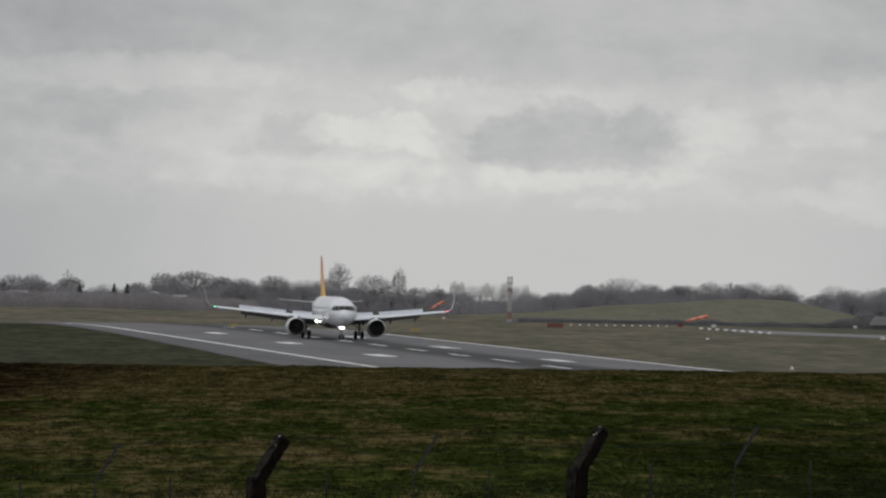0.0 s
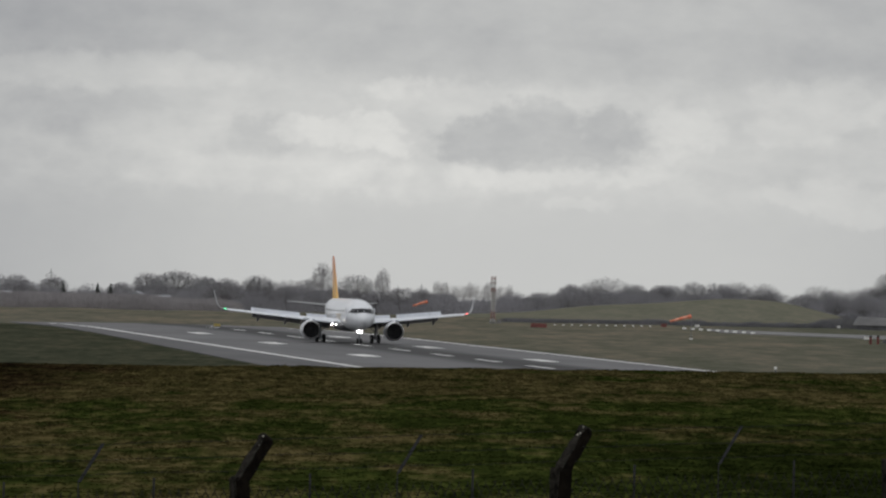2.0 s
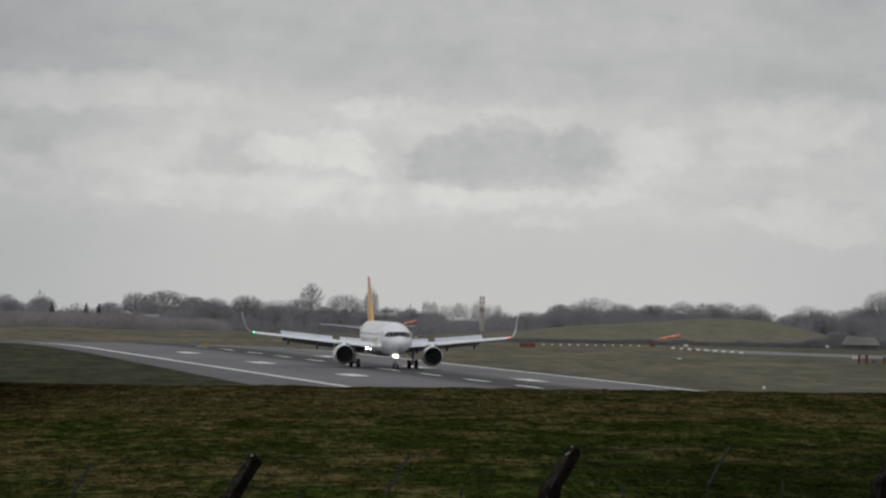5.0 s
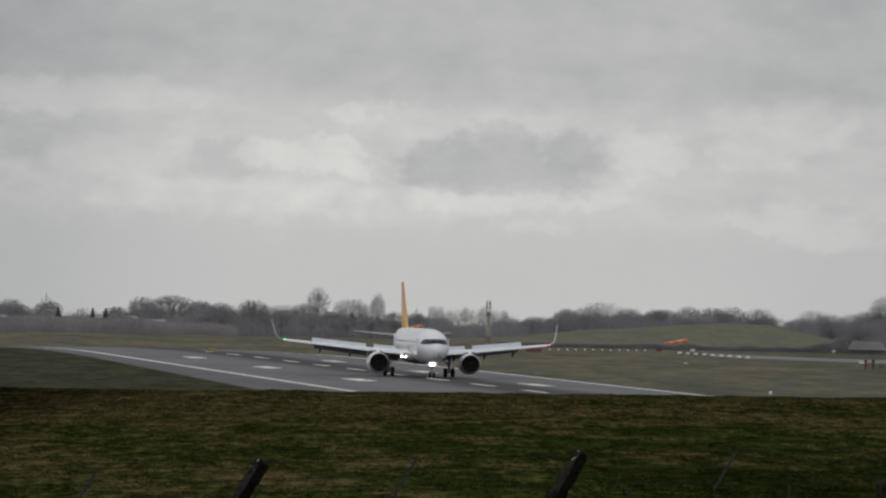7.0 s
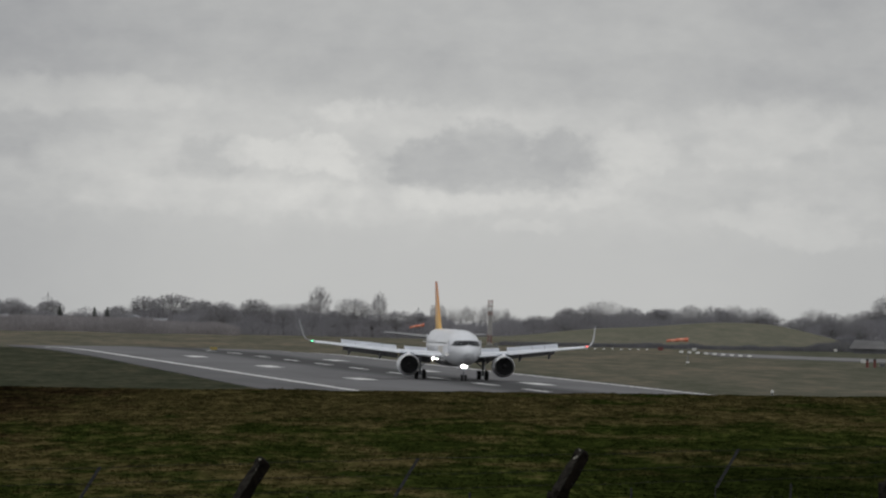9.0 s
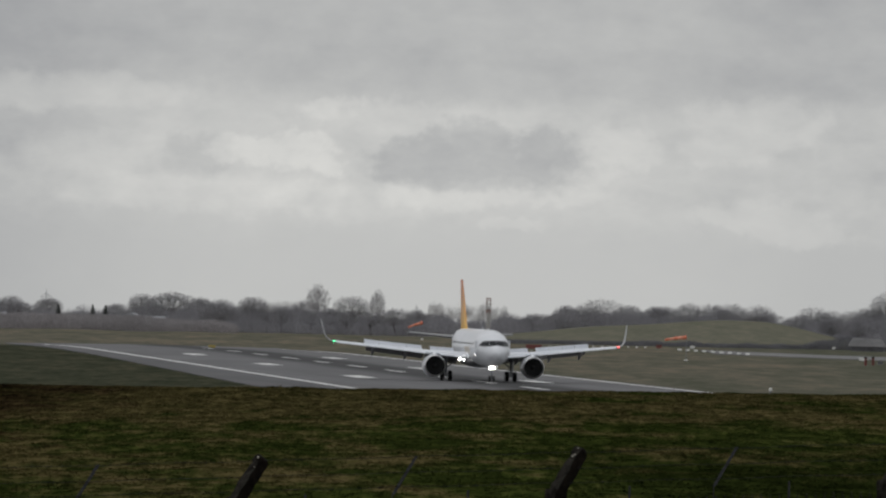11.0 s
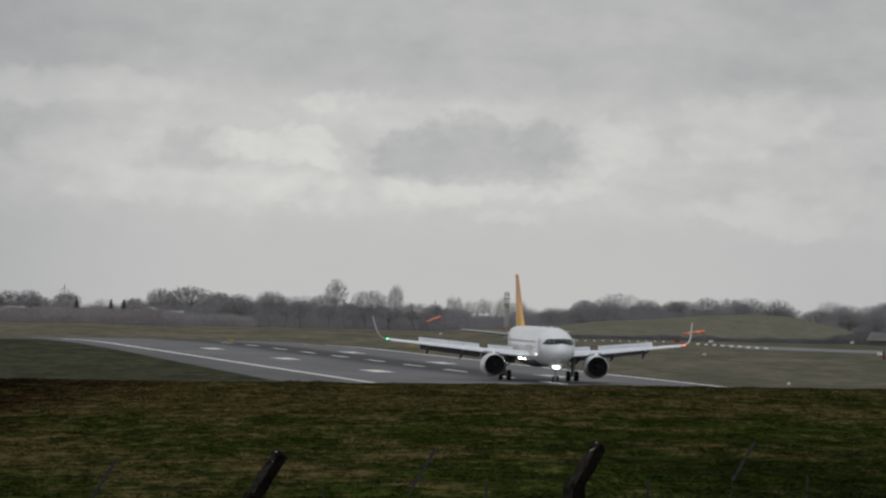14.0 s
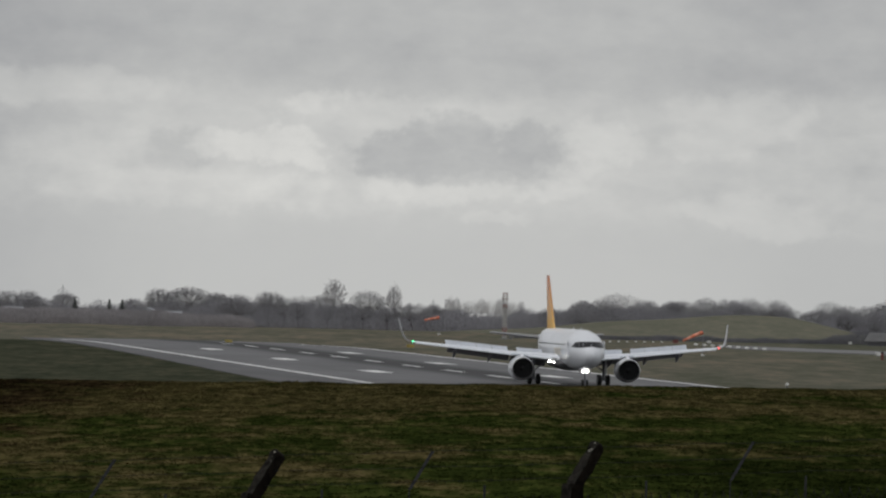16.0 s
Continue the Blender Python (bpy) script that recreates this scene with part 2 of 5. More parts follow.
def fade_mat(name, low, high, z0, z1):
    """Paint that fades from one colour to another with height on its thing."""
    m = mat(name, low, 0.3, vary=0.05, size=2)
    n, l = m.node_tree.nodes, m.node_tree.links
    co, sep, ramp = n.new("ShaderNodeTexCoord"), n.new("ShaderNodeSeparateXYZ"), n.new("ShaderNodeValToRGB")
    mr = n.new("ShaderNodeMapRange")
    mr.inputs["From Min"].default_value, mr.inputs["From Max"].default_value = z0, z1
    ramp.color_ramp.elements[0].color, ramp.color_ramp.elements[1].color = (*low, 1), (*high, 1)
    l.new(co.outputs["Object"], sep.inputs[0])
    l.new(sep.outputs[2], mr.inputs["Value"])
    l.new(mr.outputs[0], ramp.inputs[0])
    l.new(ramp.outputs[0], n["Principled BSDF"].inputs["Base Color"])
    return m


FIN_PAINT = fade_mat("tail_orange_to_yellow", (0.85, 0.50, 0.10), (0.62, 0.20, 0.08), 6.0, 11.5)
LIVERY = mat("livery_grey_yellow", (0.50, 0.46, 0.40), 0.35, vary=0.1, size=2)
METAL = mat("bare_metal", (0.65, 0.65, 0.66), 0.28, 1.0, vary=0.08, size=0.6)
STEEL = mat("galvanised_steel", (0.22, 0.23, 0.25), 0.5, 0.6, vary=0.2, size=0.2)
# near-black; in the engine intakes the recess's shade is put into the colour
DARK = mat("dark_interior", (0.008, 0.008, 0.009), 0.6, vary=0.3, size=0.5)
CABIN_GLASS = mat("cabin_window_glass", (0.14, 0.15, 0.16), 0.35, vary=0.1, size=1)
GLASS = mat("cockpit_glass", (0.012, 0.014, 0.017), 0.3, spec=0.2, vary=0.1, size=1)
TYRE = mat("tyre_rubber", (0.015, 0.015, 0.015), 0.8, vary=0.3, size=0.3)
MAST_RED = mat("mast_red_paint", (0.26, 0.14, 0.12), 0.6, vary=0.25, size=0.8)
MAST_WHITE = mat("mast_white_paint", (0.44, 0.43, 0.42), 0.6, vary=0.15, size=0.8)
SOCK = mat("faded_orange_cloth", (0.72, 0.22, 0.13), 0.8, vary=0.15, size=0.6)
SOCK_PALE = mat("faded_pale_cloth", (0.82, 0.36, 0.25), 0.8, vary=0.15, size=0.6)
BARK = mat("winter_bark", (0.105, 0.098, 0.094), 0.9, vary=0.3, size=1.5, bump=0.2)
# distance haze is put into the next five twig colours, lighter and greyer
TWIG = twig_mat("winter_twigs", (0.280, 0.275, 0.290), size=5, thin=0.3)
TWIG_PALE = twig_mat("hazed_winter_twigs", (0.44, 0.43, 0.44), size=7, thin=0.4)
TWIG_FAR = twig_mat("hazed_poplar_twigs", (0.58, 0.57, 0.575), size=7, thin=0.5)
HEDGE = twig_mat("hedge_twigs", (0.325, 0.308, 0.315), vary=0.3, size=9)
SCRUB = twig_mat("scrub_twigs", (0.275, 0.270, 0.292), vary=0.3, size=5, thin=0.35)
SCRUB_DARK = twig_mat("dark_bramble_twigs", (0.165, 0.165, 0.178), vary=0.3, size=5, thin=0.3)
NEEDLE = mat("conifer_needles", (0.085, 0.092, 0.088), 0.9, vary=0.3, size=1.0)
# post colours darkened against the light: one for shaded faces, one for lit
POST = mat("shaded_post_concrete", (0.004, 0.0035, 0.0025), 0.95, vary=0.6, size=0.09, bump=0.8, color2=(0.014, 0.011, 0.008), spec=0.05)
POST_GREY = mat("lit_post_concrete", (0.008, 0.0075, 0.006), 0.95, vary=0.6, size=0.07, bump=0.8, color2=(0.036, 0.033, 0.028), spec=0.05)
LICHEN = mat("pale_lichen", (0.42, 0.40, 0.34), 0.95, vary=0.3, size=0.03)
WIRE = mat("rusty_wire", (0.006, 0.0055, 0.005), 0.9, 0.0, vary=0.3, size=0.1)
WALL = mat("rendered_wall", (0.145, 0.138, 0.132), 0.9, vary=0.15, size=3)
SLOPE = mat("pale_bank_sheet", (0.15, 0.149, 0.150), 0.9, spec=0.05, vary=0.25, size=3)
# steel lightened, with the distance haze in its colour
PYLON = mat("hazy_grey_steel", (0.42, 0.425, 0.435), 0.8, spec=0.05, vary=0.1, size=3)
ROOF = mat("pale_roof", (0.27, 0.28, 0.30), 0.6, vary=0.12, size=3)
RED = mat("red_panel", (0.17, 0.050, 0.044), 0.6, vary=0.2, size=1)
SIGN_YELLOW = mat("sign_yellow", (0.36, 0.28, 0.07), 0.6, vary=0.15, size=0.5)
MARKER = mat("white_marker", (0.68, 0.68, 0.66), 0.6, vary=0.15, size=0.7)
LAMP_WHITE = glow("landing_lamp", (1.0, 0.98, 0.94), 14)
LAMP_GREEN = glow("green_nav_lamp", (0.02, 1.0, 0.35), 4)
LAMP_RED = glow("red_nav_lamp", (1.0, 0.06, 0.05), 4)
WEATHERED = mat("weathered_steel", (0.020, 0.021, 0.025), 0.8, 0.1, vary=0.3, size=0.2)


# ---- mesh helpers ----
def part(name, bm, material, parent=None, label=""):
    """Links a bmesh (or verts, faces) as one mesh object under its thing."""
    me = bpy.data.meshes.new(name)
    if isinstance(bm, tuple):
        me.from_pydata(bm[0], [], bm[1])
    else:
        bm.to_mesh(me)
        bm.free()
    for m in material if isinstance(material, (list, tuple)) else [material]:
        me.materials.append(m)
    ob = new(name, me)
    ob.parent = parent
    return tagged(ob, label)


def smooth(ob, angle=40):
    me = ob.data
    me.polygons.foreach_set("use_smooth", [True] * len(me.polygons))
    bm = bmesh.new()
    bm.from_mesh(me)
    for e in bm.edges:
        if len(e.link_faces) == 2 and e.calc_face_angle(0) > radians(angle):
            e.smooth = False
    bm.to_mesh(me)
    bm.free()
    return ob


def box(bm, c, s, m=None, bevel=0.0):
    geo = bmesh.ops.create_cube(bm, size=1)
    vs = geo["verts"]
    bmesh.ops.scale(bm, vec=s, verts=vs)
    if bevel:
        es = list({e for v in vs for e in v.link_edges})
        vs = list({v for f in bmesh.ops.bevel(bm, geom=es, offset=bevel, segments=2, affect="EDGES")["faces"] for v in f.verts} | {v for v in vs if v.is_valid})
    if m:
        bmesh.ops.transform(bm, matrix=m, verts=vs)
    bmesh.ops.translate(bm, vec=c, verts=vs)
    return vs


def rod(bm, a, b, r0, r1=None, seg=8):
    a, b = Vector(a), Vector(b)
    d = b - a
    g = bmesh.ops.create_cone(bm, cap_ends=True, segments=seg, radius1=r0, radius2=r0 if r1 is None else r1, depth=d.length)
    q = d.to_track_quat("Z", "Y").to_matrix().to_4x4()
    bmesh.ops.transform(bm, matrix=Matrix.Translation((a + b) / 2) @ q, verts=g["verts"])
    return g["verts"]


def loft(rings, close=True, caps=True):
    """A skin over rings of equal count."""
    bm = bmesh.new()
    rows = [[bm.verts.new(p) for p in r] for r in rings]
    n = len(rows[0])
    for a, b in zip(rows, rows[1:]):
        for i in range(n if close else n - 1):
            j = (i + 1) % n
            bm.faces.new((a[i], a[j], b[j], b[i]))
    if caps and close:
        bm.faces.new(rows[0][::-1])
        bm.faces.new(rows[-1])
    bmesh.ops.recalc_face_normals(bm, faces=bm.faces)
    return bm


def lathe(profile, axis_at, seg=32):
    """A body turned about a line along y; profile: (y, radius)."""
    ax, az = axis_at
    return loft([[(ax + r * math.cos(2 * math.pi * k / seg), y, az + r * math.sin(2 * math.pi * k / seg)) for k in range(seg)] for y, r in profile])


def empty(name, m=None):
    ob = new(name)
    if m:
        ob.matrix_basis = m
    return ob


# ---- the lie of the land ----
AX, AY = -math.sin(radians(6.96)), math.cos(radians(6.96))   # along the runway, away from the bank


def rw(u, off, z=0.0):
    """A point of the runway: u metres along it, off metres across it."""
    return (-14.9 + u * AX + off * AY, 1000 + u * AY - off * AX, z)


def rw_z(u, off):
    fall = -0.2 * abs(off) / 21
    return fall - (0.36 * ((min(u, 240) - 120) / 100) ** 2 if u > 120 else 0)


def step(a, b, v):
    s = min(1, max(0, (v - a) / (b - a)))
    return s * s * (3 - 2 * s)


def mound(x, y):
    side = step(-8, 74, x) * (1 - 0.96 * step(76, 104, x)) + 0.03 * math.sin(x * 0.21)
    return 5.4 * side * step(1470, 1605, y) * (1 - step(1620, 1800, y))


def land(x, y):
    """The height of the ground."""
    tilt = 0.012 * max(-40, min(40, x)) * (1 - step(330, 460, y))
    if y < 67:
        z = 6.5 + (9.15 - 6.5) * (1 - step(6, 60, y))
        tilt *= step(10, 60, y)
    elif y < 320:
        z = 6.5 - 0.54 * step(67, 320, y)
    else:
        z = 5.96 - 6.76 * step(318, 620, y) + 0.46 * step(620, 700, y)
    if y > 1480:
        z -= 2.4 * step(1480, 2000, y) + 24 * step(2000, 4600, y)
        z += mound(x, y)
    u = (x + 14.9) * AX + (y - 1000) * AY
    off = (x + 14.9) * AY - (y - 1000) * AX
    if 650 < y < 1700 and abs(off) < 60 and u > 120:
        z -= 0.36 * ((min(u, 240) - 120) / 100) ** 2 * (1 - step(36, 60, abs(off))) * (1 - step(1275, 1400, y))
    if 60 < y < 420:
        z += 0.10 * noise.noise((x * 0.22, y * 0.10, 0)) + 0.05 * noise.noise((x * 0.9, y * 0.5, 3))
    elif y > 700:
        z += 0.12 * noise.noise((x * 0.03, y * 0.01, 5)) * step(30, 60, abs(off))
    return z + tilt


def build_ground():
    ys = [-400, -200, -90, -40, -15, 0, 12, 24, 36, 48, 58]
    ys += list(np.linspace(66, 345, 250)) + list(np.linspace(350, 700, 50)) + list(np.linspace(712, 1460, 64)) + list(np.linspace(1470, 2100, 60))
    ys += list(np.linspace(2150, 4990, 30))
    inner = np.linspace(-1, 1, 91)
    outer = [0.2, 0.5, 1.0]
    vs, fs = [], []
    for y in ys:
        w = max(18, 0.085 * y + 10)
        far = 4200
        xs = [-w - far * o for o in outer[::-1]] + [w * i for i in inner] + [w + far * o for o in outer]
        vs += [(x, y, land(x, y)) for x in xs]
    n = 91 + 6
    kinds = []
    for r in range(len(ys) - 1):
        for c in range(n - 1):
            i = r * n + c
            fs.append((i, i + 1, i + n + 1, i + n))
            x, y = (vs[i][0] + vs[i + 1][0]) / 2, (ys[r] + ys[r + 1]) / 2
            off = (x + 14.9) * AY - (y - 1000) * AX
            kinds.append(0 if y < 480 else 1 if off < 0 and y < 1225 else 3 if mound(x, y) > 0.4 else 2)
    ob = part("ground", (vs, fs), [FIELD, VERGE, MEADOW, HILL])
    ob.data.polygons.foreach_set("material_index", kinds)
    ob.data.polygons.foreach_set("use_smooth", [True] * len(kinds))
    return tagged(ob, "rough winter grassland rolling down to an airfield", "ground", kind="structure")


def strip(name, u0, u1, o0, o1, lift, material, parent=None, n=1, skirt=0.0, across=1):
    """A band of the runway's surface."""
    vs, fs = [], []
    us = np.linspace(u0, u1, n + 1)
    for u in us:
        os_ = np.linspace(o0(u) if callable(o0) else o0, o1, across + 1)
        for o in os_:
            vs.append(rw(u, o, rw_z(u, o) + lift))
    m = across + 1
    for i in range(n):
        for k in range(across):
            a = i * m + k
            fs.append((a, a + 1, a + m + 1, a + m))
    if skirt:
        base = len(vs)
        edge = [(i * m, (i + 1) * m) for i in range(n)] + [((i + 1) * m + across, i * m + across) for i in range(n)] + [(k + 1, k) for k in range(across)] + [(n * m + k, n * m + k + 1) for k in range(across)]
        for a, b in edge:
            fs.append((a, b, len(vs), len(vs) + 1))
            vs += [(vs[b][0], vs[b][1], vs[b][2] - skirt), (vs[a][0], vs[a][1], vs[a][2] - skirt)]
    return part(name, (vs, fs), material, parent)


def shoulder(u):
    """The ragged western edge of the paving, wider towards the bank."""
    return profile(((-420, -31.0), (-200, -30.4), (-55, -28.2), (50, -26.6), (420, -26.6)), u) + 0.35 * noise.noise((u * 0.06, 2, 0))


def build_runway():
    run = strip("runway", -420, 268, shoulder, 22.2, 0.0, ASPHALT, n=60, skirt=0.6, across=12)
    tagged(run, "damp dark grey asphalt runway with worn white markings", "runway", kind="structure")
    for off, w in ((-21.0, 0.9), (20.8, 0.9)):
        strip("edge_line", -400, 245, off - w / 2, off + w / 2, 0.010, PAINT_LINE, run, n=60)
    for k in range(13):
        u = 168 - 43.4 * k
        strip("centre_dash", u - 10, u + 10, 0.15, 1.05, 0.012, PAINT_LINE, run, n=3)
    for k in range(1, 6):
        u = 180 - 109.5 * k
        strip("touchdown_mark", u - 9, u + 10, -11.6, -9.2, 0.012, PAINT_LINE, run, n=3)
        strip("touchdown_mark", u - 22, u - 3, 8.0, 10.4, 0.012, PAINT_LINE, run, n=3)
    return run


def build_taxiway():
    vs, fs = [], []
    pts = [(54, 1330), (62, 1312), (75, 1285), (110, 1230), (170, 1180)]
    for x, y in pts:
        for d in (-30, 44):
            vs.append((x, y + d, land(x, y + d) + 0.14))
    for i in range(len(pts) - 1):
        fs.append((2 * i, 2 * i + 2, 2 * i + 3, 2 * i + 1))
    ob = part("taxiway", (vs, fs), CONCRETE)
    so = ob.modifiers.new("slab", "SOLIDIFY")
    so.thickness, so.offset = 0.3, -1
    return tagged(ob, "pale concrete taxiway curving behind the grass", "taxiway", kind="structure")


# ---- the aircraft: nose at its origin, tail along +y, wheels at z = 0 ----
HULL = [(0.0, 3.35, 0.06, 0.06), (0.12, 3.36, 0.36, 0.34), (0.4, 3.38, 0.66, 0.62), (0.9, 3.45, 0.98, 0.94), (1.6, 3.55, 1.28, 1.27),
        (2.4, 3.66, 1.53, 1.56), (3.4, 3.77, 1.74, 1.82), (4.8, 3.86, 1.90, 2.00), (6.5, 3.90, 1.975, 2.07), (24.0, 3.90, 1.975, 2.07),
        (27.0, 4.08, 1.86, 1.90), (30.0, 4.42, 1.52, 1.54), (33.0, 4.84, 1.02, 1.08), (35.5, 5.14, 0.56, 0.66), (37.4, 5.32, 0.20, 0.26)]


def hull_at(y):
    for a, b in zip(HULL, HULL[1:]):
        if y <= b[0]:
            s = (y - a[0]) / (b[0] - a[0])
            zc, hw, hh = [p + (q - p) * s for p, q in zip(a[1:], b[1:])]
            return zc, hw * 1.03, hh * 1.03
    return HULL[-1][1:]


def nose_y(x, z):
    """Where the nose's skin lies at that width and height."""
    lo, hi = 0.0, 8.0
    for _ in range(40):
        mid = (lo + hi) / 2
        zc, hw, hh = hull_at(mid)
        if (x / hw) ** 2 + ((z - zc) / hh) ** 2 > 1:
            lo = mid
        else:
            hi = mid
    return hi


def pane(corners, proud=0.02, n=5):
    bm = bmesh.new()
    g = []
    (ax, az), (bx, bz), (cx, cz), (dx, dz) = corners
    for i in range(n + 1):
        s = i / n
        row = []
        for j in range(n + 1):
            t = j / n
            x = (1 - t) * ((1 - s) * ax + s * bx) + t * ((1 - s) * dx + s * cx)
            z = (1 - t) * ((1 - s) * az + s * bz) + t * ((1 - s) * dz + s * cz)
            y = nose_y(x, z)
            zc = hull_at(y)[0]
            out = Vector((x, -0.8, z - zc)).normalized() * proud
            row.append(bm.verts.new((x + out.x, y + out.y, z + out.z)))
        g.append(row)
    for i in range(n):
        for j in range(n):
            bm.faces.new((g[i][j], g[i + 1][j], g[i + 1][j + 1], g[i][j + 1]))
    bmesh.ops.recalc_face_normals(bm, faces=bm.faces)
    bmesh.ops.solidify(bm, geom=bm.faces[:], thickness=0.015)
    return bm


def foil(x, le, chord, z, thick, tilt=0.0, up=0.0):
    """A wing section at span x; up leans it towards a winglet."""
    pts = []
    for c, t in ((0, 0), (0.015, 0.42), (0.08, 0.8), (0.25, 1.0), (0.5, 0.85), (0.8, 0.35), (1.0, 0.03)):
        pts.append((c, t * 0.6))
    prof = pts + [(c, -t * 0.66) for c, t in pts[::-1] if 0 < c < 1]
    out = []
    sx = 1 if x >= 0 else -1
    for c, t in prof:
        dy, dz = c * chord, t * thick
        dz -= math.tan(radians(tilt)) * (c - 0.3) * chord
        out.append((x - sx * dz * math.sin(up), le + dy, z + dz * math.cos(up)))
    return out


def wing_line(x):
    """Leading edge, chord, height and thickness of the wing at span |x|."""
    x = abs(x)
    if x < 6.4:
        s = x / 6.4
        return 11.2 + 3.1 * s, 7.8 - 3.8 * s, 2.72 + 0.50 * s, 0.95 - 0.42 * s
    s = (x - 6.4) / 10.5
    return 14.3 + 5.3 * s, 4.0 - 2.45 * s, 3.22 + 1.03 * s, 0.53 - 0.33 * s


def build_wheel(parent, at, r, w):
    prof = [(-w / 2, r * 0.35), (-w / 2 * 0.9, r * 0.55), (-w / 2, r * 0.62), (-w / 2, r * 0.88), (-w / 2 * 0.7, r * 0.99), (0, r),
            (w / 2 * 0.7, r * 0.99), (w / 2, r * 0.88), (w / 2, r * 0.62), (w / 2 * 0.9, r * 0.55), (w / 2, r * 0.35)]
    bm = loft([[(x, q * math.cos(2 * math.pi * k / 24), q * math.sin(2 * math.pi * k / 24)) for k in range(24)] for x, q in prof])
    for f in bm.faces:
        c = f.calc_center_median()
        f.material_index = 1 if math.hypot(c.y, c.z) < r * 0.57 else 0
    for k in range(5):
        a = 2 * math.pi * k / 5
        for s in (-1, 1):
            for v in box(bm, (s * w * 0.5, r * 0.42 * math.cos(a), r * 0.42 * math.sin(a)), (0.03, r * 0.12, r * 0.12)):
                for f in v.link_faces:
                    f.material_index = 1
    ob = smooth(part("wheel", bm, [TYRE, STEEL], parent, "black tyre on a grey hub"))
    ob.location = at
    return ob


def build_aircraft():
    jet = tagged(empty("airliner"), "white twin-engine jet airliner with orange tail rolling on the runway", "aircraft")
    wheels = []
    rings = []
    ys = []
    for a, b in zip(HULL, HULL[1:]):
        n = max(1, int((b[0] - a[0]) / 1.2))
        ys += [a[0] + (b[0] - a[0]) * i / n for i in range(n)]
    ys.append(HULL[-1][0])
    for y in ys:
        zc, hw, hh = hull_at(y)
        rings.append([(hw * math.cos(2 * math.pi * k / 40), y, zc + hh * math.sin(2 * math.pi * k / 40)) for k in range(40)])
    hull = smooth(part("fuselage", loft(rings), WHITE, jet, "glossy white fuselage"))
    # belly fairing
    bm = loft([[(hw * math.cos(2 * math.pi * k / 24), y, z + hh * math.sin(2 * math.pi * k / 24)) for k in range(24)]
               for y, z, hw, hh in ((9.6, 2.5, 0.5, 0.3), (10.6, 2.42, 1.5, 0.55), (12.0, 2.40, 2.05, 0.78), (16, 2.38, 2.15, 0.85), (20, 2.42, 2.05, 0.75), (22.5, 2.6, 1.2, 0.5), (23.5, 2.7, 0.4, 0.3))])
    smooth(part("belly_fairing", bm, BELLY, jet, "dark grey belly fairing"))
    # cockpit panes
    for s in (-1, 1):
        for cs in (((0.012, 4.30), (0.80, 4.17), (0.76, 4.78), (0.012, 4.82)), ((0.824, 4.17), (1.30, 4.14), (1.08, 4.78), (0.784, 4.78)), ((1.325, 4.14), (1.78, 4.20), (1.40, 4.70), (1.105, 4.78))):
            smooth(part("cockpit_window", pane([(s * x, z) for x, z in cs]), GLASS, jet, "dark cockpit window"))
    # cabin windows and doors
    bmw = bmesh.new()
    box(bmw, (0, 0, 0), (0.012, 0.20, 0.30), bevel=0.004)
    first = None
    for s in (-1, 1):
        for k in range(40):
            y = 6.6 + 0.53 * k
            if first is None:
                first = part("cabin_window", bmw, CABIN_GLASS, jet)
                ob = first
            else:
                ob = new("cabin_window", first.data)
                ob.parent = jet
            zc, hw, hh = hull_at(y)
            z = 4.35
            ob.location = (s * hw * math.sqrt(1 - ((z - zc) / hh) ** 2), y, z)
        for y in (4.9, 29.2):
            zc, hw, hh = hull_at(y)
            bm = bmesh.new()
            box(bm, (s * (hw - 0.01), y, zc + 0.1), (0.06, 0.82, 1.8), bevel=0.02)
            part("cabin_door", bm, WHITE, jet)
        # name band in the airline's colours, plain
        rows = []
        for y in np.linspace(9.5, 14.5, 9):
            zc, hw, hh = hull_at(y)
            rows.append([(s * (hw * math.cos(a) + 0.012), y, zc + hh * math.sin(a)) for a in np.linspace(-0.30, 0.06, 5)])
        part("livery_band", loft(rows, close=False, caps=False), LIVERY, jet, "faint dull yellow livery band")
    # fin
    rings = []
    for z, le, ch, th in ((5.75, 27.6, 7.4, 0.30), (6.1, 28.9, 6.0, 0.46), (8.0, 30.6, 4.6, 0.36), (10.0, 32.4, 3.3, 0.25), (11.55, 33.75, 2.3, 0.16), (11.80, 34.1, 1.9, 0.10)):
        half = [(0, 0), (0.04, 0.55), (0.15, 0.9), (0.35, 1.0), (0.65, 0.7), (1, 0.06)]
        prof = half + [(c, -t) for c, t in half[::-1] if 0 < c < 1]
        rings.append([(t * th / 2, le + c * ch, z) for c, t in prof])
    bm = loft(rings)
    smooth(part("tail_fin", bm, FIN_PAINT, jet, "orange tail fin fading to yellow"))
    for s in (-1, 1):
        rings = [foil(s * x, le, ch, z, th) for x, le, ch, z, th in ((0.5, 30.8, 4.4, 4.85, 0.50), (1.3, 31.4, 4.0, 4.92, 0.44), (6.0, 34.2, 1.9, 5.34, 0.24), (6.3, 34.5, 1.4, 5.36, 0.12))]
        smooth(part("tailplane", loft(rings), TAIL_GREY, jet, "grey tailplane"))
        # wing with a blended winglet
        rings = []
        for x in (1.2, 2.4, 4.4, 6.4, 9, 12, 14.5, 16.6):
            le, ch, z, th = wing_line(x)
            rings.append(foil(s * x, le, ch, z, th, tilt=2.0 - x * 0.1))
        wing = smooth(part("wing", loft(rings), PANEL, jet, "light grey swept wing"))
        rings = []
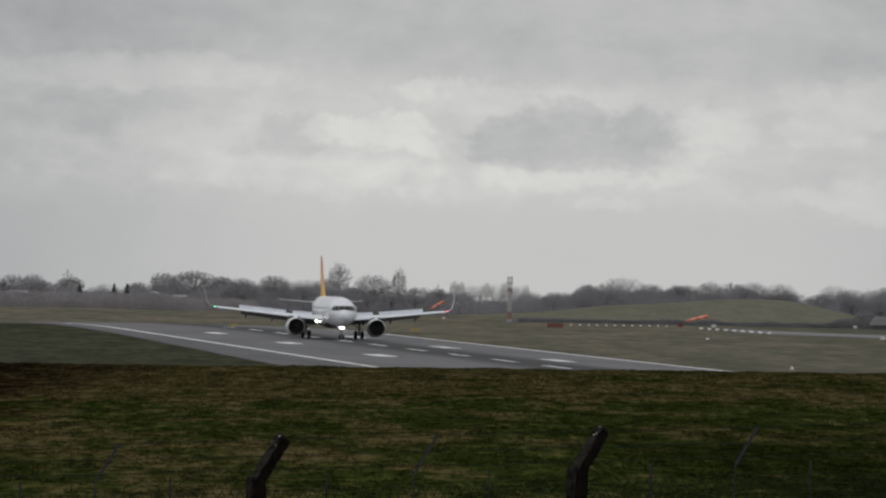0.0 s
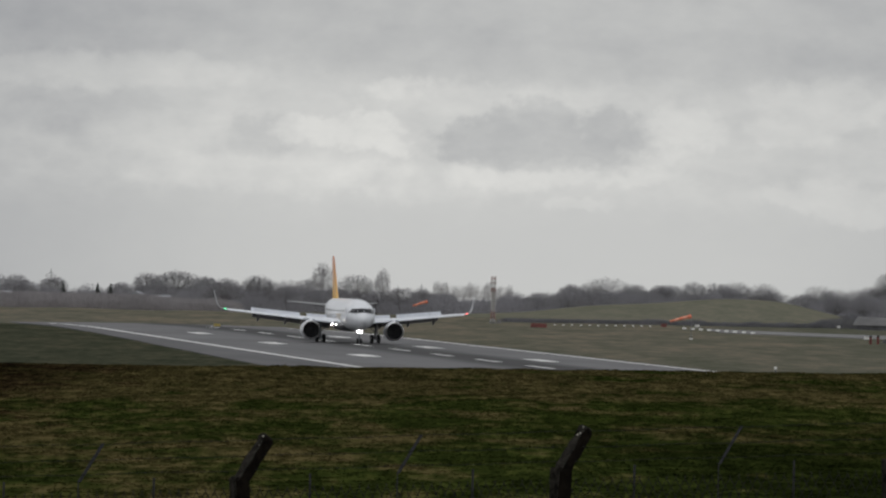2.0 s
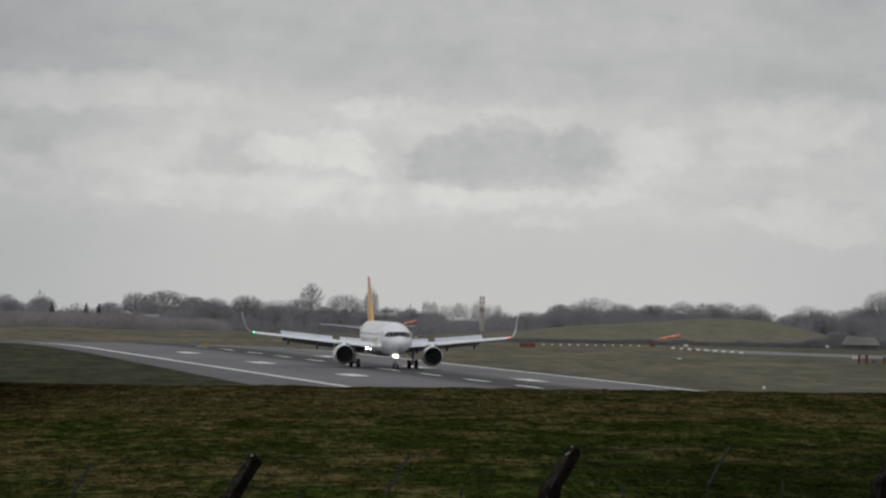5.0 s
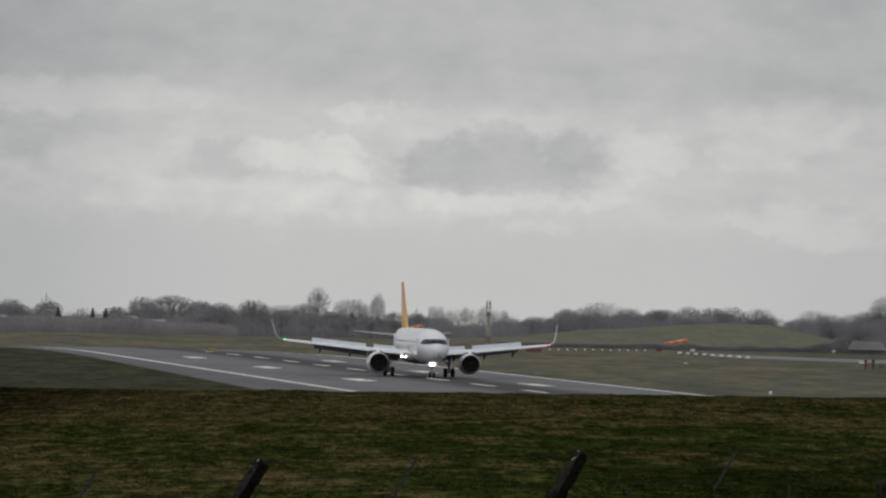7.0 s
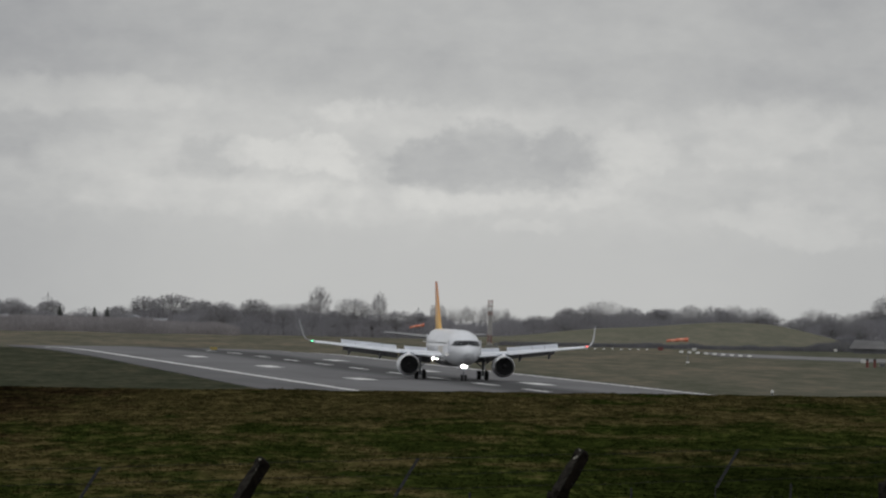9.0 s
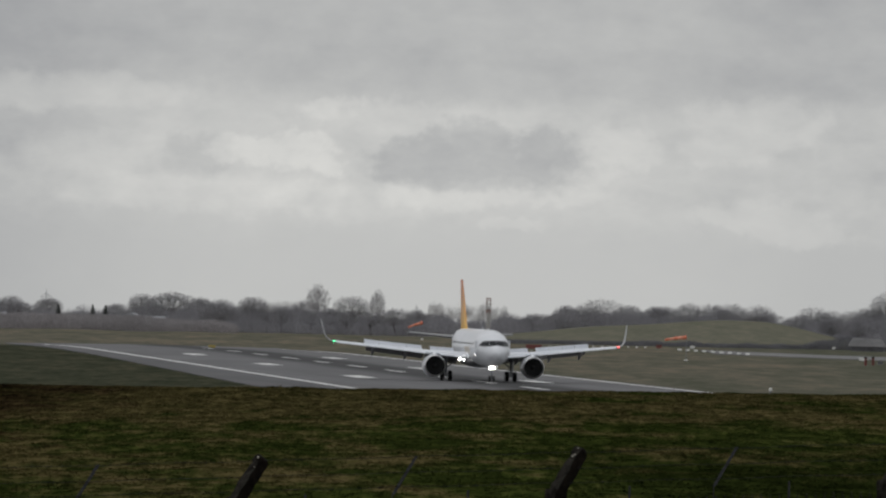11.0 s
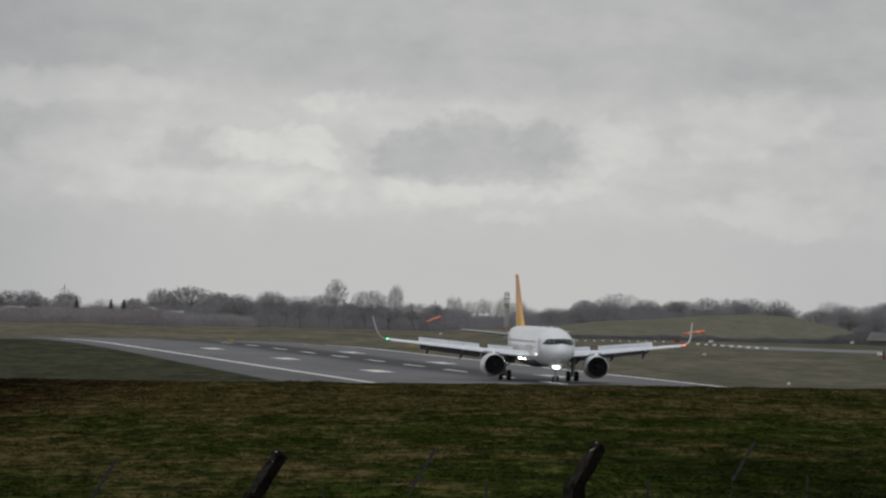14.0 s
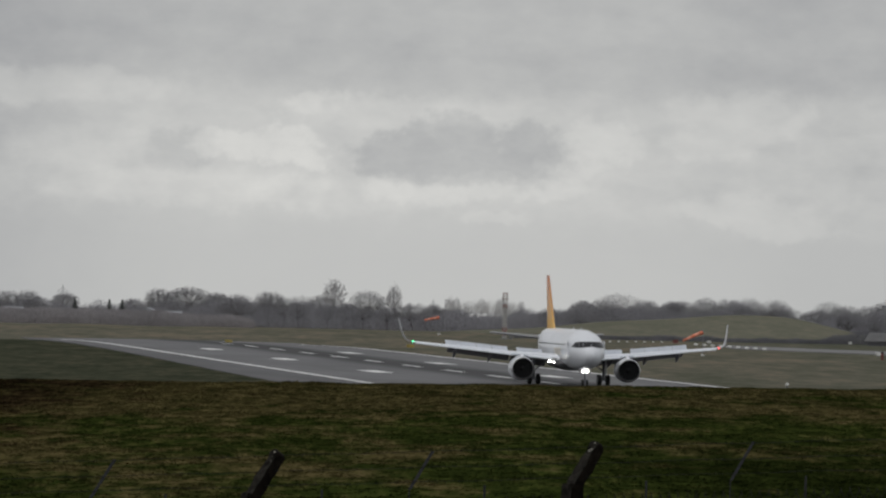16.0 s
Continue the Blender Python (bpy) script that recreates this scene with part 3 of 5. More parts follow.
        for x, z, le, ch, up in ((16.6, 4.22, 19.45, 1.62, 0.1), (17.1, 4.32, 19.75, 1.50, 0.5), (17.45, 4.56, 20.05, 1.36, 0.9), (17.68, 4.95, 20.4, 1.2, 1.25), (17.92, 5.9, 21.2, 0.85, 1.4), (18.1, 6.8, 22.0, 0.5, 1.42)):
            rings.append(foil(s * x, le, ch, z, 0.10, up=up))
        smooth(part("winglet", loft(rings), GREY, jet, "pale grey upturned winglet"))
        # slats drooped ahead of the leading edge
        for x0, x1 in ((2.6, 5.0), (6.6, 9.1), (9.15, 11.6), (11.65, 14.1), (14.15, 16.4)):
            rings = []
            for x in (x0, (x0 + x1) / 2, x1):
                le, ch, z, th = wing_line(x)
                rings.append(foil(s * x, le - 0.28, 0.75, z - 0.04, 0.20, tilt=-16))
            smooth(part("slat", loft(rings), PANEL, jet, "extended grey leading-edge slat"))
        # flaps lowered behind the wing; their dark colour stands in for underside shade
        for x0, x1 in ((2.2, 6.2), (6.35, 12.9)):
            rings = []
            for x in (x0, (x0 + x1) / 2, x1):
                le, ch, z, th = wing_line(x)
                rings.append(foil(s * x, le + ch - 0.1, 0.30 * ch + 0.30, z - 0.32, 0.20, tilt=24))
            smooth(part("flap", loft(rings), BELLY, jet, "lowered flap, dark grey for the wing's shaded underside"))
        # ground spoilers raised
        for x0, x1 in ((3.0, 5.75), (6.7, 8.36), (8.38, 9.93), (9.95, 11.53), (11.55, 13.2)):
            bm = bmesh.new()
            le0, ch0, z0, th0 = wing_line(x0)
            le1, ch1, z1, th1 = wing_line(x1)
            quad = []
            for x, le, ch, z, th in ((x0, le0, ch0, z0, th0), (x1, le1, ch1, z1, th1)):
                hy, hz = le + 0.66 * ch, z + 0.30 * th
                quad.append(((s * x, hy, hz), (s * x, hy + 0.72, hz + 0.58)))
            vs = [bm.verts.new(p) for p in (quad[0][0], quad[1][0], quad[1][1], quad[0][1])]
            bm.faces.new(vs)
            bmesh.ops.solidify(bm, geom=bm.faces[:], thickness=0.05)
            part("spoiler", bm, PANEL, jet, "raised pale grey spoiler panel")
        # flap track fairings
        for x in (4.6, 8.5, 12.2):
            le, ch, z, th = wing_line(x)
            bm = loft([[(s * x + w * math.cos(2 * math.pi * k / 12), le + ch * c, z - d + h * math.sin(2 * math.pi * k / 12)) for k in range(12)]
                       for c, d, w, h in ((0.42, 0.22, 0.03, 0.03), (0.55, 0.30, 0.14, 0.17), (0.8, 0.52, 0.19, 0.27), (1.05, 0.86, 0.16, 0.24), (1.3, 1.14, 0.04, 0.06))])
            smooth(part("flap_track_fairing", bm, BELLY, jet, "dark flap track fairing"))
        # engine
        ex, ez = s * 5.75, 1.72
        bm = lathe([(10.9, 1.08), (10.78, 1.11), (10.72, 1.15), (10.76, 1.20), (10.95, 1.25)], (ex, ez), 40)
        for f in [f for f in bm.faces if len(f.verts) > 4]:
            bm.faces.remove(f)
        bmesh.ops.solidify(bm, geom=bm.faces[:], thickness=0.01)
        shell = lathe([(10.95, 1.252), (11.6, 1.30), (12.6, 1.32), (13.6, 1.25), (14.4, 1.08), (14.42, 0.85), (14.8, 0.75), (15.6, 0.50), (16.3, 0.12)], (ex, ez), 40)
        for f in [f for f in shell.faces if len(f.verts) > 4 and f.calc_center_median().y < 11]:
            shell.faces.remove(f)
        eng = smooth(part("engine", shell, WHITE, jet, "white engine nacelle"))
        eng.location = (0, 0.9, 0)
        smooth(part("intake_lip", bm, METAL, eng, "polished metal intake lip"))
        duct = lathe([(10.93, 1.235), (10.9, 1.08), (11.3, 1.05), (11.75, 1.05)], (ex, ez), 40)
        for f in [f for f in duct.faces if len(f.verts) > 4]:
            duct.faces.remove(f)
        bmesh.ops.reverse_faces(duct, faces=duct.faces[:])
        smooth(part("intake_duct", duct, DARK, eng, "intake duct, near-black for the shade inside"))
        bm = lathe([(10.94, 1.06), (10.935, 0.3)], (ex, ez), 40)
        bmesh.ops.translate(bm, vec=(0, 0.5, 0), verts=bm.verts)
        part("fan_disc", bm, DARK, eng)
        smooth(part("spinner", lathe([(11.05, 0.02), (11.15, 0.12), (11.42, 0.30)], (ex, ez), 20), DARK, eng, "spinner, near-black for the shade in the intake"))
        for k in range(18):
            a = 2 * math.pi * k / 18
            bm = bmesh.new()
            vs = [bm.verts.new(p) for p in ((ex + 0.28 * math.cos(a), 11.36, ez + 0.28 * math.sin(a)), (ex + 0.98 * math.cos(a + 0.05), 11.30, ez + 0.98 * math.sin(a + 0.05)),
                                            (ex + 0.98 * math.cos(a + 0.27), 11.42, ez + 0.98 * math.sin(a + 0.27)), (ex + 0.28 * math.cos(a + 0.25), 11.42, ez + 0.28 * math.sin(a + 0.25)))]
            bm.faces.new(vs)
            bmesh.ops.solidify(bm, geom=bm.faces[:], thickness=0.012)
            part("fan_blade", bm, DARK, eng)
        bm = loft([[(ex + w, y0, z0), (ex - w, y0, z0), (ex - w, y1, z1), (ex + w, y1, z1)] for w, y0, z0, y1, z1 in ((0.20, 12.3, 2.90, 17.2, 2.2), (0.16, 13.0, 3.28, 17.2, 2.9))])
        part("pylon", bm, WHITE, jet)
        # main gear
        gx, gy = s * 3.8, 17.2
        bm = bmesh.new()
        rod(bm, (gx, gy, 0.58), (gx, gy + 0.05, 3.0), 0.13, 0.17, 12)
        rod(bm, (gx, gy, 1.5), (gx - s * 1.5, gy - 0.1, 2.6), 0.07, 0.07, 8)
        rod(bm, (gx - 0.55, gy, 0.58), (gx + 0.55, gy, 0.58), 0.08, 0.08, 8)
        rod(bm, (gx, gy + 0.1, 0.8), (gx, gy + 0.45, 1.2), 0.04, 0.04, 6)
        rod(bm, (gx, gy + 0.45, 1.2), (gx, gy + 0.1, 1.7), 0.04, 0.04, 6)
        gear = part("main_gear", bm, STEEL, jet, "grey main landing gear leg")
        bm = bmesh.new()
        box(bm, (gx + s * 0.24, gy, 1.9), (0.05, 0.9, 1.5), bevel=0.02)
        part("gear_door", bm, WHITE, gear)
        for d in (-0.46, 0.46):
            wheels.append((build_wheel(gear, (gx + d, gy, 0.58), 0.58, 0.43), 0.58))
        # wing root and wing tip lights
        bm = lathe([(11.75, 0.13), (11.67, 0.14), (11.62, 0.10), (11.61, 0.02)], (s * 2.9, 2.55), 16)
        smooth(part("wing_root_light", bm, LAMP_WHITE if s < 0 else GLASS, jet, "glowing white landing light" if s < 0 else "unlit landing light"))
        if s < 0:
            bm = lathe([(11.72, 0.08), (11.67, 0.085), (11.63, 0.06), (11.62, 0.01)], (-2.42, 2.47), 12)
            smooth(part("turnoff_light", bm, LAMP_WHITE, jet, "small glowing white turnoff light"))
        bm = bmesh.new()
        bmesh.ops.create_uvsphere(bm, u_segments=12, v_segments=8, radius=0.09)
        bmesh.ops.scale(bm, vec=(1.2, 1.2, 0.8), verts=bm.verts)
        bmesh.ops.translate(bm, vec=(s * 16.75, 19.42, 4.28), verts=bm.verts)
        part("navigation_light", bm, LAMP_GREEN if s < 0 else LAMP_RED, jet, "glowing green navigation light" if s < 0 else "glowing red navigation light")
    # nose gear
    gy = 5.07
    bm = bmesh.new()
    rod(bm, (0, gy, 0.38), (0, gy - 0.15, 2.3), 0.09, 0.12, 12)
    rod(bm, (0, gy - 0.1, 1.2), (0, gy + 1.3, 2.1), 0.05, 0.05, 8)
    rod(bm, (-0.32, gy, 0.38), (0.32, gy, 0.38), 0.06, 0.06, 8)
    gear = part("nose_gear", bm, STEEL, jet, "grey nose landing gear leg")
    for d in (-0.25, 0.25):
        wheels.append((build_wheel(gear, (d, gy, 0.38), 0.38, 0.22), 0.38))
        bm = bmesh.new()
        box(bm, (d * 2.2, gy + 0.2, 1.75), (0.04, 1.2, 0.55), bevel=0.015)
        part("gear_door", bm, WHITE, gear)
        bm = lathe([(gy - 0.22, 0.13), (gy - 0.30, 0.14), (gy - 0.35, 0.11), (gy - 0.36, 0.02)], (d * 0.75, 1.66), 16)
        smooth(part("nose_light", bm, LAMP_WHITE, gear, "glowing white nose light"))
    # aerials
    for y, z in ((8.5, 5.95), (14.0, 5.97)):
        bm = loft([[(w, y, z), (0, y - 0.2, z), (-w, y, z), (0, y + 0.25, z)] for w in (0.04,)] + [[(0.02, y + 0.2, z + 0.35), (0, y + 0.1, z + 0.35), (-0.02, y + 0.2, z + 0.35), (0, y + 0.3, z + 0.35)]])
        part("blade_aerial", bm, WHITE, jet)
    return jet, wheels


# ---- sky: a far sheet of drifting cloud ----
def cloud_mat():
    m = bpy.data.materials.new("drifting_cloud")
    m.use_nodes = True
    n, l = m.node_tree.nodes, m.node_tree.links
    n.clear()
    out, em = n.new("ShaderNodeOutputMaterial"), n.new("ShaderNodeEmission")
    l.new(em.outputs[0], out.inputs[0])
    co = n.new("ShaderNodeTexCoord")

    def math_node(op, a, b=None, c=None):
        k = n.new("ShaderNodeMath")
        k.operation = op
        for i, v in enumerate((a, b, c)):
            if v is None:
                continue
            if isinstance(v, (int, float)):
                k.inputs[i].default_value = v
            else:
                l.new(v, k.inputs[i])
        return k.outputs[0]

    def fbm(scale, stretch, detail, seed):
        mp = n.new("ShaderNodeMapping")
        mp.inputs["Scale"].default_value, mp.inputs["Location"].default_value = stretch, (seed, 0, seed * 2)
        no = n.new("ShaderNodeTexNoise")
        no.inputs["Scale"].default_value, no.inputs["Detail"].default_value, no.inputs["Roughness"].default_value = scale, detail, 0.55
        l.new(co.outputs["Object"], mp.inputs["Vector"])
        l.new(mp.outputs[0], no.inputs["Vector"])
        return no

    def nudge(noise_node, amount, before):
        sub, add = n.new("ShaderNodeVectorMath"), n.new("ShaderNodeVectorMath")
        sub.operation, add.operation = "SUBTRACT", "MULTIPLY_ADD"
        sub.inputs[1].default_value, add.inputs[1].default_value = (0.5, 0.5, 0.5), amount
        l.new(noise_node.outputs["Color"], sub.inputs[0])
        l.new(sub.outputs[0], add.inputs[0])
        l.new(before, add.inputs[2])
        return add.outputs[0]

    drift = nudge(fbm(0.02, (1, 1, 1.5), 5, 3.0), (34, 0, 17), co.outputs["Object"])
    drift = nudge(fbm(0.075, (1, 1, 1.2), 6, 8.0), (20, 0, 13), drift)
    sep = n.new("ShaderNodeSeparateXYZ")
    l.new(drift, sep.inputs[0])
    x, z = sep.outputs[0], sep.outputs[2]
    wide = fbm(0.006, (1, 1, 2.4), 6, 11.0).outputs["Fac"]
    fine = fbm(0.030, (1, 1, 1.8), 7, 5.0).outputs["Fac"]

    def ease(v, a, b, lo, hi):
        k = n.new("ShaderNodeMapRange")
        k.interpolation_type = "SMOOTHSTEP"
        for name, q in (("From Min", a), ("From Max", b), ("To Min", lo), ("To Max", hi)):
            k.inputs[name].default_value = q
        l.new(v, k.inputs["Value"])
        return k.outputs[0]

    # a pale even band towards the horizon, heaped cloud over it, a duller deck above, a little darker to the west
    level = ease(z, 25, 80, 0.12, 1.0)
    heap = math_node("SUBTRACT", 1.0, math_node("ABSOLUTE", math_node("MULTIPLY_ADD", fbm(0.021, (1, 1, 1.9), 6, 21.0).outputs["Fac"], 4.0, -2.0)))
    heap = math_node("MULTIPLY", heap, math_node("MULTIPLY", ease(z, 35, 70, 0.0, 1.0), ease(z, 110, 150, 1.0, 0.15)))
    val = math_node("MULTIPLY_ADD", math_node("SUBTRACT", wide, 0.5), math_node("MULTIPLY", level, 0.16), 0.527)
    val = math_node("MULTIPLY_ADD", math_node("SUBTRACT", fine, 0.5), math_node("MULTIPLY", level, 0.12), val)
    val = math_node("MULTIPLY_ADD", heap, 0.045, val)
    val = math_node("ADD", val, ease(z, 110, 175, 0.0, -0.07))
    val = math_node("ADD", val, ease(x, -340, -60, -0.125, 0.0))
    val = math_node("ADD", val, ease(x, 190, 330, 0.0, -0.04))
    # cloud masses: centre x, height, half-widths, strength, edge (0 soft, 1 heaped)
    puff = math_node("SUBTRACT", fbm(0.060, (1, 1, 1.2), 8, 31.0).outputs["Fac"], 0.5)
    for k, edge, lumps in ((-0.100, 0.9, ((82, 100, 40, 21), (126, 96, 26, 20), (48, 92, 36, 15), (92, 87, 60, 11))),
                           (0.085, 1.0, ((-70, 99, 24, 10), (-34, 98, 24, 13), (-20, 90, 16, 7))), (0.030, 0.4, ((-50, 84, 66, 15),)), (-0.060, 0.8, ((-101, 95, 24, 14),)),
                           (0.032, 0.7, ((-172, 95, 42, 12),)), (0.055, 0.5, ((-205, 136, 95, 11),)), (-0.035, 0.4, ((-215, 108, 60, 14),)), (0.050, 0.8, ((-13, 126, 24, 7),)),
                           (0.035, 0.5, ((40, 122, 70, 10),)), (0.050, 0.9, ((176, 104, 28, 14), (160, 88, 20, 8))), (0.045, 0.8, ((268, 122, 42, 17), (250, 104, 30, 10))),
                           (0.050, 0.7, ((112, 74, 62, 8), (60, 70, 40, 8))), (0.042, 0.6, ((-95, 70, 80, 13),)), (0.035, 0.8, ((104, 53, 26, 5),)), (0.042, 0.8, ((272, 60, 44, 9), (300, 50, 30, 8))),
                           (0.030, 0.5, ((10, 66, 60, 10),)), (-0.030, 0.3, ((120, 150, 240, 16),))):
        near = None
        for cx, cz, rx, rz in lumps:
            dx = math_node("MULTIPLY", math_node("SUBTRACT", x, cx), 1 / rx)
            dz = math_node("MULTIPLY", math_node("SUBTRACT", z, cz), 1 / rz)
            r = math_node("ADD", math_node("MULTIPLY", dx, dx), math_node("MULTIPLY", dz, dz))
            near = r if near is None else math_node("SMOOTH_MIN", near, r, 0.3)
        near = math_node("MULTIPLY_ADD", puff, 4.0 * edge, near)
        val = math_node("MULTIPLY_ADD", ease(near, 2.1 - 0.4 * edge, 0.2 + 0.15 * edge, 0.0, 1.0), k, val)
    tint = n.new("ShaderNodeValToRGB")
    tint.color_ramp.elements[0].position, tint.color_ramp.elements[0].color = 0.30, (0.30, 0.308, 0.325, 1)
    tint.color_ramp.elements[1].position, tint.color_ramp.elements[1].color = 0.75, (0.755, 0.75, 0.72, 1)
    mid = tint.color_ramp.elements.new(0.50)
    mid.color = (0.503, 0.508, 0.502, 1)
    l.new(val, tint.inputs[0])
    l.new(tint.outputs[0], em.inputs["Color"])
    return m


def build_cloud():
    vs, fs = [], []
    xs = np.linspace(-900, 900, 13)
    for x in xs:
        for z in (-160, 700):
            vs.append((x, -0.00006 * x * x, z))
    for i in range(12):
        fs.append((2 * i, 2 * i + 2, 2 * i + 3, 2 * i + 1))
    return tagged(part("backdrop", (vs, fs), cloud_mat()), "grey broken cloud drifting over a pale horizon", "sky", kind="structure")


# ---- trees ----
def twig_mesh(segs, sides=3):
    """Tapered sticks: (a, b, r0, r1)."""
    vs, fs = [], []
    for a, b, r0, r1 in segs:
        d = (b - a).normalized()
        u = d.orthogonal().normalized()
        w = d.cross(u)
        i = len(vs)
        for p, r in ((a, r0), (b, r1)):
            for k in range(sides):
                ang = 2 * math.pi * k / sides
                vs.append(p + (u * math.cos(ang) + w * math.sin(ang)) * r)
        for k in range(sides):
            j = (k + 1) % sides
            fs.append((i + k, i + j, i + sides + j, i + sides + k))
    return [tuple(v) for v in vs], fs


def blades(segs):
    """Flat tapered slivers: (a, b, half width)."""
    vs, fs = [], []
    for a, b, w in segs:
        side = (b - a).cross(Vector((0.3, 1, 0.2))).normalized() * w
        i = len(vs)
        vs += [tuple(a - side), tuple(a + side), tuple(b + side * 0.35), tuple(b - side * 0.35)]
        fs.append((i, i + 1, i + 2, i + 3))
    return vs, fs


def build_tree(rnd, height, spread, tall, label, twig):
    """A bare winter tree: trunk and limbs that fan into a lumpy dome, and a crown of fine twigs pointing outwards."""
    wood, fine = [], []
    rx = height * 0.50 * spread
    fork = height * (0.28 if tall < 0.8 else 0.34)
    lean = Vector((rnd.uniform(-0.3, 0.3), rnd.uniform(-0.3, 0.3), 0))
    wood.append((Vector((0, 0, -0.5)), Vector((0, 0, fork * 0.5)), height * 0.030, height * 0.024))
    wood.append((Vector((0, 0, fork * 0.5)), Vector((0, 0, fork)) + lean, height * 0.024, height * 0.020))
    wood.append((Vector((0, 0, fork)) + lean, Vector((0, 0, height * 0.8)) + lean * 2, height * 0.014, height * 0.003))
    cz, rz = height * 0.58, height * 0.41
    lobes = [(rnd.uniform(0, 6.283), rnd.uniform(-0.2, 0.9), rnd.uniform(0.04, 0.13)) for _ in range(9)]

    def reach(a, q):
        r = 0.86
        for la, lq, k in lobes:
            r += k * math.exp(-3.0 * ((1 - math.cos(a - la)) + (q - lq) ** 2))
        return min(r, 1.08)

    def at(a, q, s):
        w = math.sqrt(max(0, 1 - q * q))
        s *= reach(a, q)
        return Vector((math.cos(a) * w * rx * s, math.sin(a) * w * rx * s, cz + q * rz * s))

    many = 90 if tall < 0.8 else 50
    heart = Vector((0, 0, fork)) + lean
    for i in range(many):
        q = -0.40 + 1.39 * (i + 0.5) / many
        a = 2.39996 * i + rnd.uniform(-0.25, 0.25)
        tip = at(a, q, rnd.uniform(0.75, 0.98))
        start = heart + Vector((0, 0, max(0, tip.z - fork) * rnd.uniform(0.0, 0.4)))
        mid = start.lerp(tip, 0.5) + Vector((rnd.uniform(-1, 1), rnd.uniform(-1, 1), rnd.uniform(0.3, 1.2))) * height * 0.035
        r = height * rnd.uniform(0.0018, 0.0042)
        wood.append((start, mid, r, r * 0.7))
        wood.append((mid, tip, r * 0.6, r * 0.2))
        for _ in range(9):
            p = mid.lerp(tip, rnd.uniform(0.0, 0.9))
            d = (tip - heart).normalized() + Vector((rnd.gauss(0, 0.5), rnd.gauss(0, 0.5), rnd.gauss(0.1, 0.4)))
            fine.append((p, p + d.normalized() * height * rnd.uniform(0.05, 0.12), 0.045 if tall < 0.8 else 0.034))
    for i in range(2300 if tall < 0.8 else 640):
        p = at(rnd.uniform(0, 6.283), rnd.uniform(-0.45, 1.0), rnd.uniform(0.15, 1.0) ** 0.4 * 0.99)
        d = (p - heart).normalized() * (0.5 + 1.1 * max(0, tall)) + Vector((rnd.gauss(0, 0.7), rnd.gauss(0, 0.7), rnd.gauss(0.0, 0.6)))
        ln = height * rnd.uniform(0.025, 0.06)
        fine.append((p - d.normalized() * ln * 0.7, p + d.normalized() * ln * 0.5, rnd.uniform(0.028, 0.050) * (1 if tall < 0.8 else 0.6)))
    tree = tagged(empty("tree"), label, "tree", group="bare trees along the skyline")
    part("trunk", twig_mesh(wood, 5), twig if tall > 0.8 else BARK, tree)
    part("crown", blades(fine), twig, tree)
    return tree


def build_conifer(rnd, height):
    tree = tagged(empty("conifer"), "dark narrow conifer above the hedge", "tree", group="conifers")
    part("trunk", twig_mesh([(Vector((0, 0, -0.4)), Vector((0, 0, height)), 0.16, 0.03)], 6), BARK, tree)
    segs = []
    for i in range(420):
        z = rnd.uniform(0.12, 1.0) ** 0.8 * height
        r = (1 - z / height) * height * 0.33 + 0.18
        a = rnd.uniform(0, 2 * math.pi)
        p = Vector((0, 0, z))
        q = p + Vector((math.cos(a) * r, math.sin(a) * r, rnd.uniform(-0.25, 0.1))) * rnd.uniform(0.6, 1.1)
        segs.append((p, q, 0.10, 0.03))
    part("crown", twig_mesh(segs), NEEDLE, tree)
    return tree


def profile(points, x):
    for (x0, z0), (x1, z1) in zip(points, points[1:]):
        if x <= x1:
            return z0 + (z1 - z0) * max(0, (x - x0) / (x1 - x0))
    return points[-1][1]


def build_scrub(name, label, tops, y0, y1, count, material, seed, wide=0.10, lift=0.0, rough=1.0):
    """A dense belt of leafless bushes: thin blades leaning every way under an uneven, rounded top."""
    rnd = np.random.default_rng(seed)
    x0, x1 = tops[0][0], tops[-1][0]
    r = rnd.random((count, 9))
    vs, fs = [], []
    for i in range(count):
        q = r[i].tolist()
        x, y = x0 + (x1 - x0) * q[0], y0 + (y1 - y0) * q[1]
        base = land(x, y)
        top = profile(tops, x) + lift + rough * (1.7 * abs(noise.noise((x * 0.11, y * 0.02, seed))) * 2 - 0.9 + 0.8 * noise.noise((x * 0.33, y * 0.05, seed + 4)))
        s = q[2] ** 0.8
        z = base + s * max(0.6, top - base)
        ln = (0.4 + 0.8 * q[3]) * (1.25 - 0.5 * s)
        w = wide * (0.5 + q[4]) * (1.3 - 0.8 * s)
        dx, dy = (q[5] - 0.5) * 1.3 * ln, (q[6] - 0.5) * ln
        sx, sy = w * (q[7] - 0.5) * 2, w * (q[8] - 0.5)
        z -= ln * 0.6
        j = 4 * i
        vs += [(x - sx, y - sy, z), (x + sx, y + sy, z), (x + dx + sx * 0.3, y + dy + sy * 0.3, z + ln), (x + dx - sx * 0.3, y + dy - sy * 0.3, z + ln)]
        fs.append((j, j + 1, j + 2, j + 3))
    return tagged(part(name, (vs, fs), material), label, "woodland", kind="stuff")


